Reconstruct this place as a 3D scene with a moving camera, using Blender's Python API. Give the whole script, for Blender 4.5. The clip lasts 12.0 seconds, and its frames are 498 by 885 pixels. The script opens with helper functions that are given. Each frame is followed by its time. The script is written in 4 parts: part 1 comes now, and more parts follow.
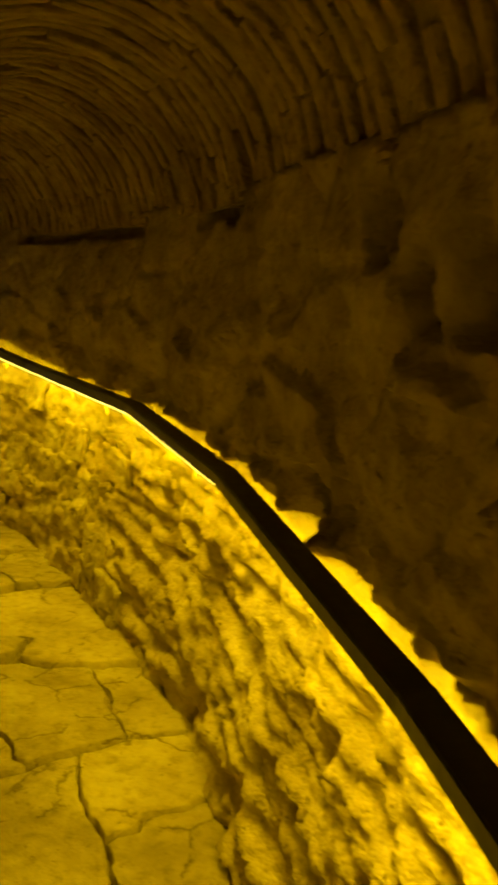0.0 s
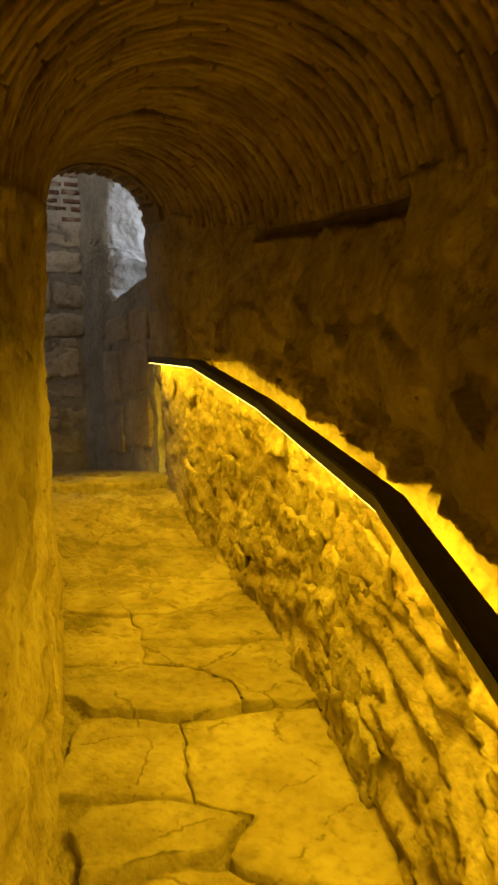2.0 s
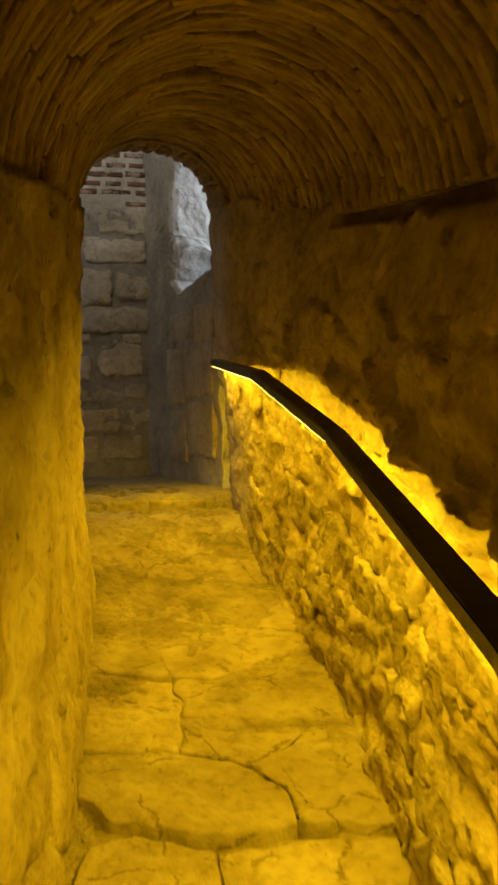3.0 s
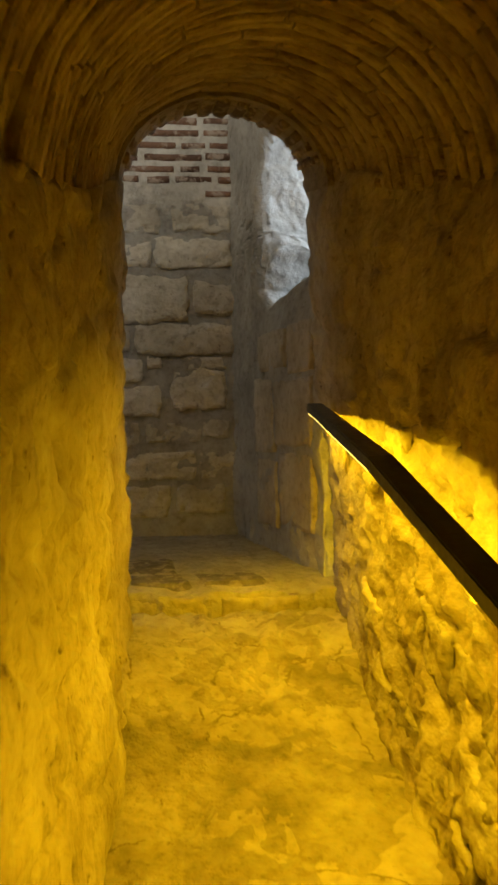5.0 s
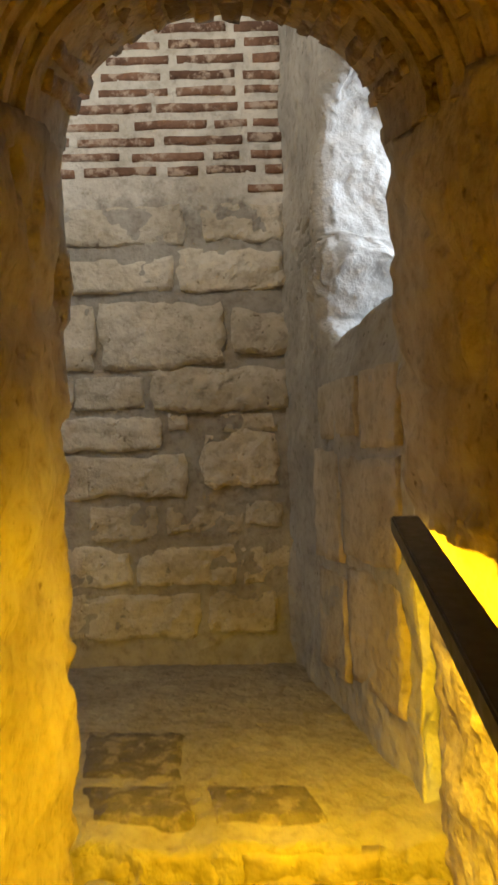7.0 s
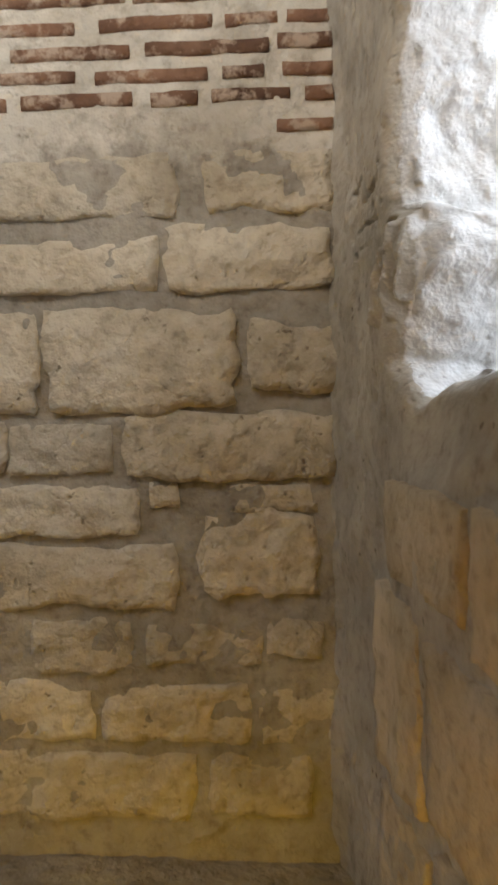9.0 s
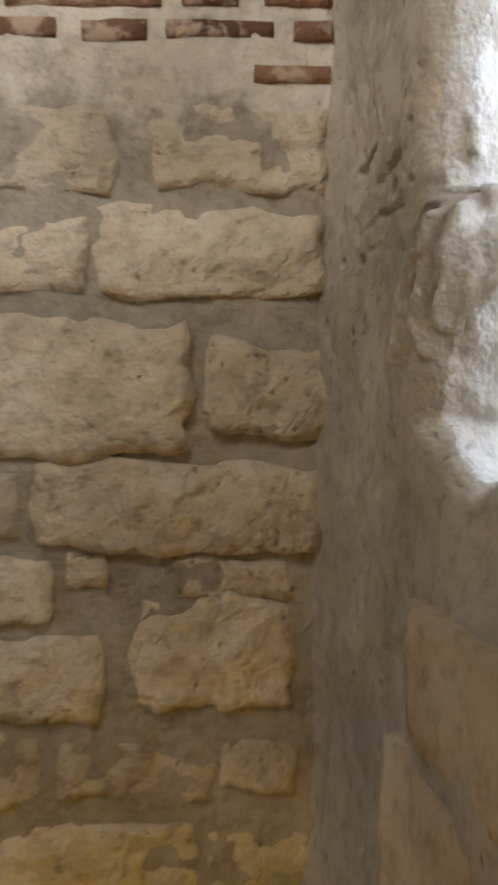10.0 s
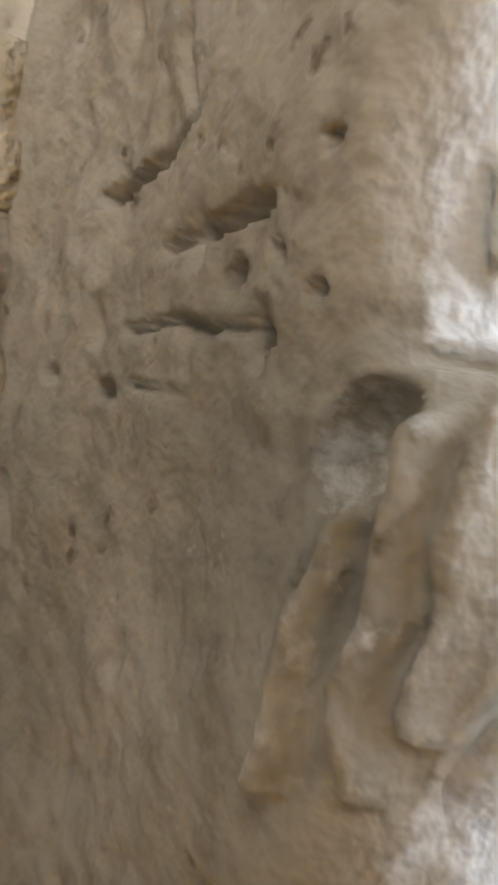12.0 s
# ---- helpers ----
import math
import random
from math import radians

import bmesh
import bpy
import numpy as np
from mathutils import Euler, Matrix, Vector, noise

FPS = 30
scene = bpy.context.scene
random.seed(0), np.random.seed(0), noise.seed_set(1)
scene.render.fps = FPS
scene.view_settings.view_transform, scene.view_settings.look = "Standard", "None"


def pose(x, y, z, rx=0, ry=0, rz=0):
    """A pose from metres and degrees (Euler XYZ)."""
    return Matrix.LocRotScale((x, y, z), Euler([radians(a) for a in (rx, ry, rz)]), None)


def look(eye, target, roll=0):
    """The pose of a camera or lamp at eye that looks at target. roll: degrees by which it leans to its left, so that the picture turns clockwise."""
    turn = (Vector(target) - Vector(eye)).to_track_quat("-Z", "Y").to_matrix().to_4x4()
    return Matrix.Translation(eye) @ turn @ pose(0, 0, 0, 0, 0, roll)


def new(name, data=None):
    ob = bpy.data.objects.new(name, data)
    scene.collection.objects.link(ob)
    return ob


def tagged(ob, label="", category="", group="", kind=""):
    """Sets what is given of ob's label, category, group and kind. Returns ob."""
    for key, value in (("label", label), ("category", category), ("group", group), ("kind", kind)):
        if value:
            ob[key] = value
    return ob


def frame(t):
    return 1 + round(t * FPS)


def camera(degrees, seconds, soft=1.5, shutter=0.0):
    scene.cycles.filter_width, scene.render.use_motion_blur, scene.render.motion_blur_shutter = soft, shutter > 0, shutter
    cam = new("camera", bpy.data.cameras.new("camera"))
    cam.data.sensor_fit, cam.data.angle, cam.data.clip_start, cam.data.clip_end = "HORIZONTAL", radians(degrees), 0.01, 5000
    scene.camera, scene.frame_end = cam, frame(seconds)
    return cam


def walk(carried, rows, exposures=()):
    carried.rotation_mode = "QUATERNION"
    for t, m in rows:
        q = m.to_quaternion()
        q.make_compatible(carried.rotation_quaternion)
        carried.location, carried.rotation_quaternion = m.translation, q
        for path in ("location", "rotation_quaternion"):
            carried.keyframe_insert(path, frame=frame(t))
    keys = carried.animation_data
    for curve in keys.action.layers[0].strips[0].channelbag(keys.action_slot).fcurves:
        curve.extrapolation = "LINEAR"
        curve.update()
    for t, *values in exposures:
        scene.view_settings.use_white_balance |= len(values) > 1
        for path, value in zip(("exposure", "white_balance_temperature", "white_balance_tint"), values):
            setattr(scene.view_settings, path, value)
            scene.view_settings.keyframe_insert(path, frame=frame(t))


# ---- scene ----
cam = camera(33.5, 12.0, soft=2.8, shutter=0.4)
PATH = [
    (0, (0.026, 0.129, 1.466), (0.003, 2.129, 1.468), -0.9),
    (0.5, (-0.008, 0.381, 1.494), (-0.299, 2.359, 1.5), 0.1),
    (1, (-0.005, 0.729, 1.615), (-0.511, 2.664, 1.614), -1.0),
    (1.5, (0.005, 0.993, 1.649), (-0.619, 2.893, 1.649), -1.5),
    (2, (-0.084, 1.335, 1.758), (-0.773, 3.212, 1.742), -2.0),
    (2.5, (-0.15, 1.682, 1.771), (-0.938, 3.52, 1.735), -2.2),
    (3, (-0.257, 1.986, 1.925), (-1.135, 3.782, 1.878), -1.2),
    (3.5, (-0.422, 2.298, 2.011), (-1.342, 4.073, 1.956), -0.5),
    (3.7, (-0.464, 2.41, 2.057), (-1.406, 4.174, 2.009), -0.5),
    (5.5, (-1.012, 3.586, 2.236), (-2.206, 5.19, 2.211), -1.0),
    (6, (-1.118, 3.938, 2.246), (-2.387, 5.483, 2.297), -0.2),
    (6.5, (-1.335, 4.199, 2.376), (-2.604, 5.744, 2.366), -0.7),
    (7, (-1.595, 4.533, 2.446), (-2.867, 6.076, 2.48), -1.4),
    (7.2, (-1.66, 4.607, 2.518), (-2.938, 6.145, 2.523), -1.7),
    (8.8, (-2.265, 5.51, 2.87), (-3.631, 6.968, 2.776), -0.7),
    (9, (-2.358, 5.62, 2.877), (-3.736, 7.066, 2.776), -0.7),
    (9.5, (-2.56, 5.88, 2.982), (-3.965, 7.298, 2.858), -0.1),
    (10, (-2.791, 6.062, 2.995), (-4.082, 7.585, 2.872), 1.1),
    (10.5, (-2.962, 6.231, 3.058), (-4.025, 7.922, 2.944), 2.8),
    (11, (-3.123, 6.441, 3.112), (-4.034, 8.216, 2.973), 4.2),
    (11.2, (-3.186, 6.556, 3.141), (-4.07, 8.35, 3.107), 4.7),
    (11.5, (-3.227, 6.595, 3.263), (-4.001, 8.432, 3.102), 4.8),
    (12, (-3.345, 6.698, 3.26), (-3.788, 8.642, 3.107), 6.2),
]
walk(cam, [(t, look(eye, target, roll)) for t, eye, target, roll in PATH],
     exposures=[(0.0, -0.92, 6500, -9), (0.5, -0.86, 6500, -9), (1.0, -0.80, 6500, 18), (1.5, -0.67, 6500, 11), (2.5, -0.50, 6500, 10), (3.5, -0.44, 6500, 5), (5.5, -0.05, 6500, 4), (6.5, 0.42, 6500, 4),
                (7.2, 0.62, 6500, 9), (8.8, 0.86, 6500, 10), (9.5, 0.82, 6500, 10), (10.5, 0.78, 6500, 10), (11.0, 0.45, 6500, 10), (11.5, 0.7, 6500, 10), (12.0, 1.08, 6500, 10)])

# ---- light ----
world = bpy.data.worlds.new("sky")
scene.world = world
world.use_nodes = True
wn = world.node_tree.nodes
sky = wn.new("ShaderNodeTexSky")
sky.sky_type, sky.sun_disc = "NISHITA", False
sky.sun_elevation, sky.sun_rotation = radians(48), radians(250)
world.node_tree.links.new(sky.outputs[0], wn["Background"].inputs[0])
wn["Background"].inputs[1].default_value = 0.12

LED_COLOUR = (1.0, 0.60, 0.006)
LED_BEAMS = ((44.0, -0.023, 7.0, 150), (-24.0, -0.019, 9.5, 180))  # tilt, offset towards the wall, watts a metre, spread
OPENING_WATTS = 29.0
# low fill lamp added at the unseen left side of the landing
DAYLIGHT_FILL_WATTS = 1.3
HOLE_WATTS = 9.0


def area_lamp(name, m, sx, sy, watts, colour):
    data = bpy.data.lights.new(name, "AREA")
    data.shape, data.size, data.size_y, data.energy, data.color = "RECTANGLE", sx, sy, watts, colour
    ob = new(name, data)
    ob.matrix_world = m
    return ob


# ---- materials ----
def nodes_of(name):
    mat = bpy.data.materials.new(name)
    mat.use_nodes = True
    nt = mat.node_tree
    return mat, nt, nt.nodes["Principled BSDF"]


def ramp(nt, fac, stops):
    r = nt.nodes.new("ShaderNodeValToRGB")
    while len(r.color_ramp.elements) < len(stops):
        r.color_ramp.elements.new(0.5)
    for e, (p, c) in zip(r.color_ramp.elements, stops):
        e.position, e.color = p, (*c, 1)
    nt.links.new(fac, r.inputs[0])
    return r.outputs[0]


def tex(nt, kind, scale, detail=6.0, rough=0.6, vector=None):
    n = nt.nodes.new(kind)
    n.inputs["Scale"].default_value = scale
    if kind == "ShaderNodeTexNoise":
        n.inputs["Detail"].default_value, n.inputs["Roughness"].default_value = detail, rough
    if vector is not None:
        nt.links.new(vector, n.inputs["Vector"])
    return n


def mix(nt, fac, a, b, mode="MIX"):
    m = nt.nodes.new("ShaderNodeMix")
    m.data_type, m.blend_type = "RGBA", mode
    for socket, value in ((m.inputs[0], fac), (m.inputs[6], a), (m.inputs[7], b)):
        if isinstance(value, (int, float)):
            socket.default_value = value
        elif isinstance(value, tuple):
            socket.default_value = (*value, 1)
        else:
            nt.links.new(value, socket)
    return m.outputs[2]


def stone_material(name, dark, mid, light, stain, bump=0.6, pits=0.5, rough=0.9, grain=60.0, stretch=1.0, vary=0.18, dust=None, cracks=0.0, upper=None, bare=None):
    """Weathered masonry: colour at two scales, stains of their own shape, small darkened pits, cracks, grain.
    upper: a height in metres and the colours of the lime wash above it. bare: the colour of the stone where the render
    has come off."""
    mat, nt, bsdf = nodes_of(name)
    geo = nt.nodes.new("ShaderNodeNewGeometry")
    mp = nt.nodes.new("ShaderNodeMapping")
    mp.inputs["Scale"].default_value = (1, 1, stretch)
    nt.links.new(geo.outputs["Position"], mp.inputs["Vector"])
    pos = mp.outputs[0]
    big = tex(nt, "ShaderNodeTexNoise", 3.1, 5, 0.6, pos)
    fine = tex(nt, "ShaderNodeTexNoise", 24, 3, 0.6, pos)
    col = ramp(nt, big.outputs["Fac"], [(0.34, dark), (0.5, mid), (0.66, light)])
    if upper:
        sep = nt.nodes.new("ShaderNodeSeparateXYZ")
        nt.links.new(geo.outputs["Position"], sep.inputs[0])
        wob = nt.nodes.new("ShaderNodeMath")
        wob.operation = "MULTIPLY_ADD"
        nt.links.new(tex(nt, "ShaderNodeTexNoise", 6, 6, 0.6, pos).outputs["Fac"], wob.inputs[0])
        wob.inputs[1].default_value = 0.35
        nt.links.new(sep.outputs[2], wob.inputs[2])
        lime = ramp(nt, big.outputs["Fac"], [(0.34, upper[1]), (0.5, upper[2]), (0.66, upper[3])])
        step = nt.nodes.new("ShaderNodeMapRange")
        nt.links.new(wob.outputs[0], step.inputs[0])
        step.inputs[1].default_value, step.inputs[2].default_value = upper[0] + 0.15, upper[0] + 0.21
        col = mix(nt, step.outputs[0], col, lime)
    fcol = ramp(nt, fine.outputs["Fac"], [(0.30, (0.66, 0.63, 0.60)), (0.46, (0.92, 0.91, 0.90)), (0.62, (1.0, 1.0, 1.0))])
    col = mix(nt, 0.85, col, fcol, "MULTIPLY")
    st = tex(nt, "ShaderNodeTexNoise", 5.5, 5, 0.65, pos)
    col = mix(nt, ramp(nt, st.outputs["Fac"], [(0.55, (0, 0, 0)), (0.68, (0.5, 0.5, 0.5))]), col, stain)
    if bare:
        mark = nt.nodes.new("ShaderNodeAttribute")
        mark.attribute_name = "bare"
        ragged = nt.nodes.new("ShaderNodeMath")
        ragged.operation = "MULTIPLY_ADD"
        nt.links.new(tex(nt, "ShaderNodeTexNoise", 34, 5, 0.65, pos).outputs["Fac"], ragged.inputs[0])
        ragged.inputs[1].default_value = 1.1
        nt.links.new(mark.outputs["Fac"], ragged.inputs[2])
        col = mix(nt, ramp(nt, ragged.outputs[0], [(0.72, (0, 0, 0)), (0.98, (1, 1, 1))]), col, bare)
    info = nt.nodes.new("ShaderNodeObjectInfo")
    tone = ramp(nt, info.outputs["Random"], [(0.0, (1 - vary,) * 3), (1.0, (1.0, 1.0, 1.0))])
    col = mix(nt, 1.0, col, tone, "MULTIPLY")
    if dust:
        du = tex(nt, "ShaderNodeTexNoise", 13, 4, 0.65, pos)
        col = mix(nt, ramp(nt, du.outputs["Fac"], [(0.5, (0, 0, 0)), (0.6, (0.9, 0.9, 0.9))]), col, dust)
    # pits: small holes in groups, darker inside
    warp = mix(nt, 0.04, pos, fine.outputs["Color"])
    v = tex(nt, "ShaderNodeTexVoronoi", 30, vector=warp)
    pit = ramp(nt, v.outputs["Distance"], [(0.10, (0, 0, 0)), (0.30, (1, 1, 1))])
    gate = ramp(nt, st.outputs["Fac"], [(0.44, (1, 1, 1)), (0.56, (1 - pits,) * 3)])
    gate2 = tex(nt, "ShaderNodeTexNoise", 9, 3, 0.5, pos)
    gate = mix(nt, 1.0, gate, ramp(nt, gate2.outputs["Fac"], [(0.46, (1, 1, 1)), (0.56, (0, 0, 0))]), "LIGHTEN")
    pitted = mix(nt, gate, pit, (1.0, 1.0, 1.0))
    relief = pitted
    if cracks:
        w2 = mix(nt, 0.12, pos, tex(nt, "ShaderNodeTexNoise", 7, 5, 0.6, pos).outputs["Color"])
        cr = tex(nt, "ShaderNodeTexVoronoi", 2.6, vector=w2)
        cr.feature = "DISTANCE_TO_EDGE"
        line = ramp(nt, cr.outputs["Distance"], [(0.004, (0, 0, 0)), (0.018, (1, 1, 1))])
        some = ramp(nt, gate2.outputs["Fac"], [(0.45, (1, 1, 1)), (0.52, (1 - cracks,) * 3)])
        relief = mix(nt, 1.0, pitted, mix(nt, some, line, (1.0, 1.0, 1.0)), "MULTIPLY")
    # colour darkened wherever the pit and crack relief is low
    col = mix(nt, 1.0, col, ramp(nt, relief, [(0.0, (0.45, 0.40, 0.35)), (0.8, (1.0, 1.0, 1.0))]), "MULTIPLY")
    nt.links.new(col, bsdf.inputs["Base Color"])
    bsdf.inputs["Roughness"].default_value = rough
    bsdf.inputs["Specular IOR Level"].default_value = 0.25
    g = tex(nt, "ShaderNodeTexNoise", grain, 1, 0.5, pos)
    lumps = tex(nt, "ShaderNodeTexNoise", 17, 3.5, 0.6, pos)
    h = mix(nt, 0.7, g.outputs["Fac"], fine.outputs["Fac"])
    h = mix(nt, 0.55, h, relief)
    b0 = nt.nodes.new("ShaderNodeBump")
    b0.inputs["Strength"].default_value, b0.inputs["Distance"].default_value = min(1.0, bump), 0.042
    nt.links.new(lumps.outputs["Fac"], b0.inputs["Height"])
    b = nt.nodes.new("ShaderNodeBump")
    b.inputs["Strength"].default_value, b.inputs["Distance"].default_value = min(1.0, bump), 0.012
    nt.links.new(h, b.inputs["Height"])
    nt.links.new(b0.outputs[0], b.inputs["Normal"])
    nt.links.new(b.outputs[0], bsdf.inputs["Normal"])
    return mat


def plain(name, colour, rough, metal=0.0, grain=0.0):
    mat, nt, bsdf = nodes_of(name)
    bsdf.inputs["Base Color"].default_value = (*colour, 1)
    bsdf.inputs["Metallic"].default_value = metal
    n = tex(nt, "ShaderNodeTexNoise", 45, 6, 0.7)
    geo = nt.nodes.new("ShaderNodeNewGeometry")
    nt.links.new(geo.outputs["Position"], n.inputs["Vector"])
    nt.links.new(ramp(nt, n.outputs["Fac"], [(0.35, (rough * 0.75,) * 3), (0.7, (min(1, rough * 1.25),) * 3)]), bsdf.inputs["Roughness"])
    if grain:
        b = nt.nodes.new("ShaderNodeBump")
        b.inputs["Strength"].default_value, b.inputs["Distance"].default_value = grain, 0.002
        nt.links.new(n.outputs["Fac"], b.inputs["Height"])
        nt.links.new(b.outputs[0], bsdf.inputs["Normal"])
    return mat


M_RUBBLE = stone_material("weathered limestone rubble", (0.30, 0.25, 0.17), (0.46, 0.40, 0.29), (0.58, 0.52, 0.40), (0.20, 0.16, 0.11), bump=0.6, pits=0.9, cracks=0.7)
M_WALL = stone_material("worn plastered tunnel stone", (0.32, 0.26, 0.18), (0.44, 0.37, 0.27), (0.55, 0.48, 0.36), (0.20, 0.15, 0.10), bump=0.6, pits=1.0, stretch=0.9)
M_SLAB = stone_material("foot-worn paving stone", (0.28, 0.23, 0.16), (0.40, 0.34, 0.25), (0.50, 0.44, 0.33), (0.22, 0.18, 0.12), bump=0.4, pits=0.7, rough=0.8, cracks=0.85)
M_JOINT = stone_material("earth and mortar", (0.20, 0.17, 0.12), (0.32, 0.27, 0.20), (0.42, 0.36, 0.27), (0.14, 0.11, 0.08), bump=0.9)
M_VAULT = stone_material("sooty vault brick", (0.30, 0.22, 0.14), (0.42, 0.33, 0.22), (0.52, 0.43, 0.30), (0.20, 0.14, 0.09), bump=0.7)
M_VAULT_MORTAR = stone_material("vault mortar", (0.26, 0.20, 0.14), (0.38, 0.31, 0.22), (0.48, 0.40, 0.30), (0.16, 0.12, 0.08), bump=0.8)
M_ASHLAR = stone_material("cream limestone block", (0.50, 0.43, 0.32), (0.64, 0.56, 0.43), (0.74, 0.67, 0.54), (0.44, 0.36, 0.26), bump=0.72, pits=0.9, vary=0.25, cracks=0.4)
M_POINTING = stone_material("grey-brown lime pointing", (0.30, 0.27, 0.22), (0.40, 0.36, 0.30), (0.48, 0.44, 0.37), (0.28, 0.24, 0.19), bump=0.6, grain=110,
                            upper=(3.56, (0.50, 0.455, 0.375), (0.62, 0.57, 0.48), (0.72, 0.67, 0.58)))
M_BRICK = stone_material("old red brick", (0.15, 0.08, 0.05), (0.24, 0.13, 0.08), (0.33, 0.19, 0.12), (0.10, 0.06, 0.045), bump=0.5, vary=0.4, dust=(0.42, 0.32, 0.24))
M_RENDER = stone_material("smoothed grey-brown render", (0.34, 0.30, 0.24), (0.44, 0.39, 0.31), (0.52, 0.46, 0.37), (0.36, 0.30, 0.22), bump=0.4, pits=0.7, grain=40)
M_LANDING_WALL = stone_material("old render over white stone", (0.35, 0.315, 0.26), (0.45, 0.405, 0.335), (0.53, 0.48, 0.40), (0.37, 0.315, 0.24), bump=0.42, pits=0.9, grain=40, bare=(0.66, 0.645, 0.62))
# tan stone, warmed and lightened to carry the led strip's yellow light
M_TAN_LIT = stone_material("tan limestone facing with led tint", (0.42, 0.34, 0.23), (0.54, 0.45, 0.32), (0.62, 0.53, 0.40), (0.38, 0.29, 0.19), bump=0.5, pits=0.6, grain=40)
M_WHITE = stone_material("broken white limestone", (0.52, 0.50, 0.47), (0.66, 0.645, 0.62), (0.78, 0.77, 0.75), (0.52, 0.48, 0.42), bump=0.5, pits=0.6, grain=40)
M_VOUSSOIR = stone_material("brown arch brick", (0.22, 0.15, 0.10), (0.31, 0.225, 0.155), (0.41, 0.32, 0.23), (0.15, 0.105, 0.08), bump=0.8, vary=0.35, dust=(0.44, 0.36, 0.27))
M_DARK_TILE = stone_material("dark worn paving tile", (0.09, 0.075, 0.06), (0.15, 0.125, 0.10), (0.22, 0.19, 0.15), (0.24, 0.20, 0.15), bump=0.8, rough=0.7, dust=(0.34, 0.29, 0.22))
M_LANDING = stone_material("trodden mortar floor", (0.32, 0.28, 0.22), (0.42, 0.37, 0.30), (0.50, 0.45, 0.36), (0.24, 0.20, 0.15), bump=0.7)
M_RAIL = plain("dark powder-coated metal", (0.018, 0.016, 0.015), 0.38, 0.0, 0.15)
M_STEEL = plain("pale painted steel", (0.26, 0.23, 0.18), 0.5, 0.0, 0.1)
M_LED, led_nt, led_bsdf = nodes_of("lit led strip")
led_bsdf.inputs["Base Color"].default_value = (1, 0.8, 0.3, 1)
led_bsdf.inputs["Emission Color"].default_value = (1.0, 0.72, 0.16, 1)
led_bsdf.inputs["Emission Strength"].default_value = 9.0

# ---- plan ----
RIGHT_BASE = [(0.86, -2.5), (0.64, -1.0), (0.42, 0.2), (0.2, 1.2), (-0.12, 2.4), (-0.396, 3.18), (-0.66, 3.7),
              (-0.95, 4.2), (-1.32, 4.77), (-1.88, 5.55), (-2.28, 6.05), (-2.62, 6.45)]
RAIL = [(0.62, -0.9, 0.66), (0.245, 1.31, 1.096), (-0.060, 2.26, 1.383), (-0.423, 3.139, 1.603), (-1.138, 4.391, 1.883), (-1.709, 5.057, 2.124), (-2.54, 6.24, 2.285)]
BRACKETS = (0.7, 1.8, 3.6, 4.64, 5.12, 6.12, 7.8)
WIDTH, SPRING, LANDING_Z, TOP_Z, OPENING_Z = 0.86, 1.74, 1.53, 5.2, 4.3
CORNER = np.array((-3.79, 7.485))
END_DIR, END_OUT = np.array((-0.777, -0.629)), np.array((0.629, -0.777))
SIDE_DIR, SIDE_OUT = np.array((0.759, -0.651)), np.array((-0.651, -0.759))


def floor_z(x, y):
    return -0.035 * x + 0.219 * y - 0.116


def smooth_line(points, step=0.02):
    p = np.array(points, float)
    for _ in range(4):
        q = np.repeat(p, 2, axis=0)[1:-1]
        a, b = 0.75 * p[:-1] + 0.25 * p[1:], 0.25 * p[:-1] + 0.75 * p[1:]
        q = np.empty((2 * len(a), 2))
        q[0::2], q[1::2] = a, b
        p = np.vstack([p[:1], q, p[-1:]])
    d = np.r_[0, np.cumsum(np.linalg.norm(np.diff(p, axis=0), axis=1))]
    s = np.arange(0, d[-1], step)
    return np.c_[np.interp(s, d, p[:, 0]), np.interp(s, d, p[:, 1])], s


AXIS, AXIS_S = smooth_line(RIGHT_BASE)
S_END = float(AXIS_S[-1])
TAN = np.gradient(AXIS, axis=0)
TAN /= np.linalg.norm(TAN, axis=1)[:, None]


def on_axis(s, u):
    """The place in plan at s metres along the foot of the rail-side wall and u metres to its right."""
    x, y = np.interp(s, AXIS_S, AXIS[:, 0]), np.interp(s, AXIS_S, AXIS[:, 1])
    tx, ty = np.interp(s, AXIS_S, TAN[:, 0]), np.interp(s, AXIS_S, TAN[:, 1])
    return x + u * ty, y - u * tx


def s_of(x, y):
    return float(AXIS_S[np.argmin((AXIS[:, 0] - x) ** 2 + (AXIS[:, 1] - y) ** 2)])


def tunnel(s, u, h):
    x, y = on_axis(s, u)
    cx, cy = on_axis(s, -0.4)
    return x, y, floor_z(cx, cy) + h


def batter(s):
    """How far the rail-side wall has receded at rail height."""
    return 0.13 - 0.10 * min(1.0, max(0.0, (s - S_END + 1.4) / 1.2))


# ---- mesh helpers ----
def link(name, verts, faces, material, parent=None, smooth=True, label=""):
    verts = np.asarray(verts, float)
    c = verts.mean(axis=0)
    me = bpy.data.meshes.new(name)
    me.from_pydata([tuple(v) for v in verts - c], [], faces)
    me.materials.append(material)
    if smooth:
        me.polygons.foreach_set("use_smooth", [True] * len(me.polygons))
    me.update()
    ob = new(name, me)
    ob.location = c
    if parent is not None:
        ob.parent = parent
        if parent.type == "MESH" or parent.type == "EMPTY":
            ob.matrix_parent_inverse = Matrix.Translation(parent.location).inverted()
    if label:
        ob["label"] = label
    return ob


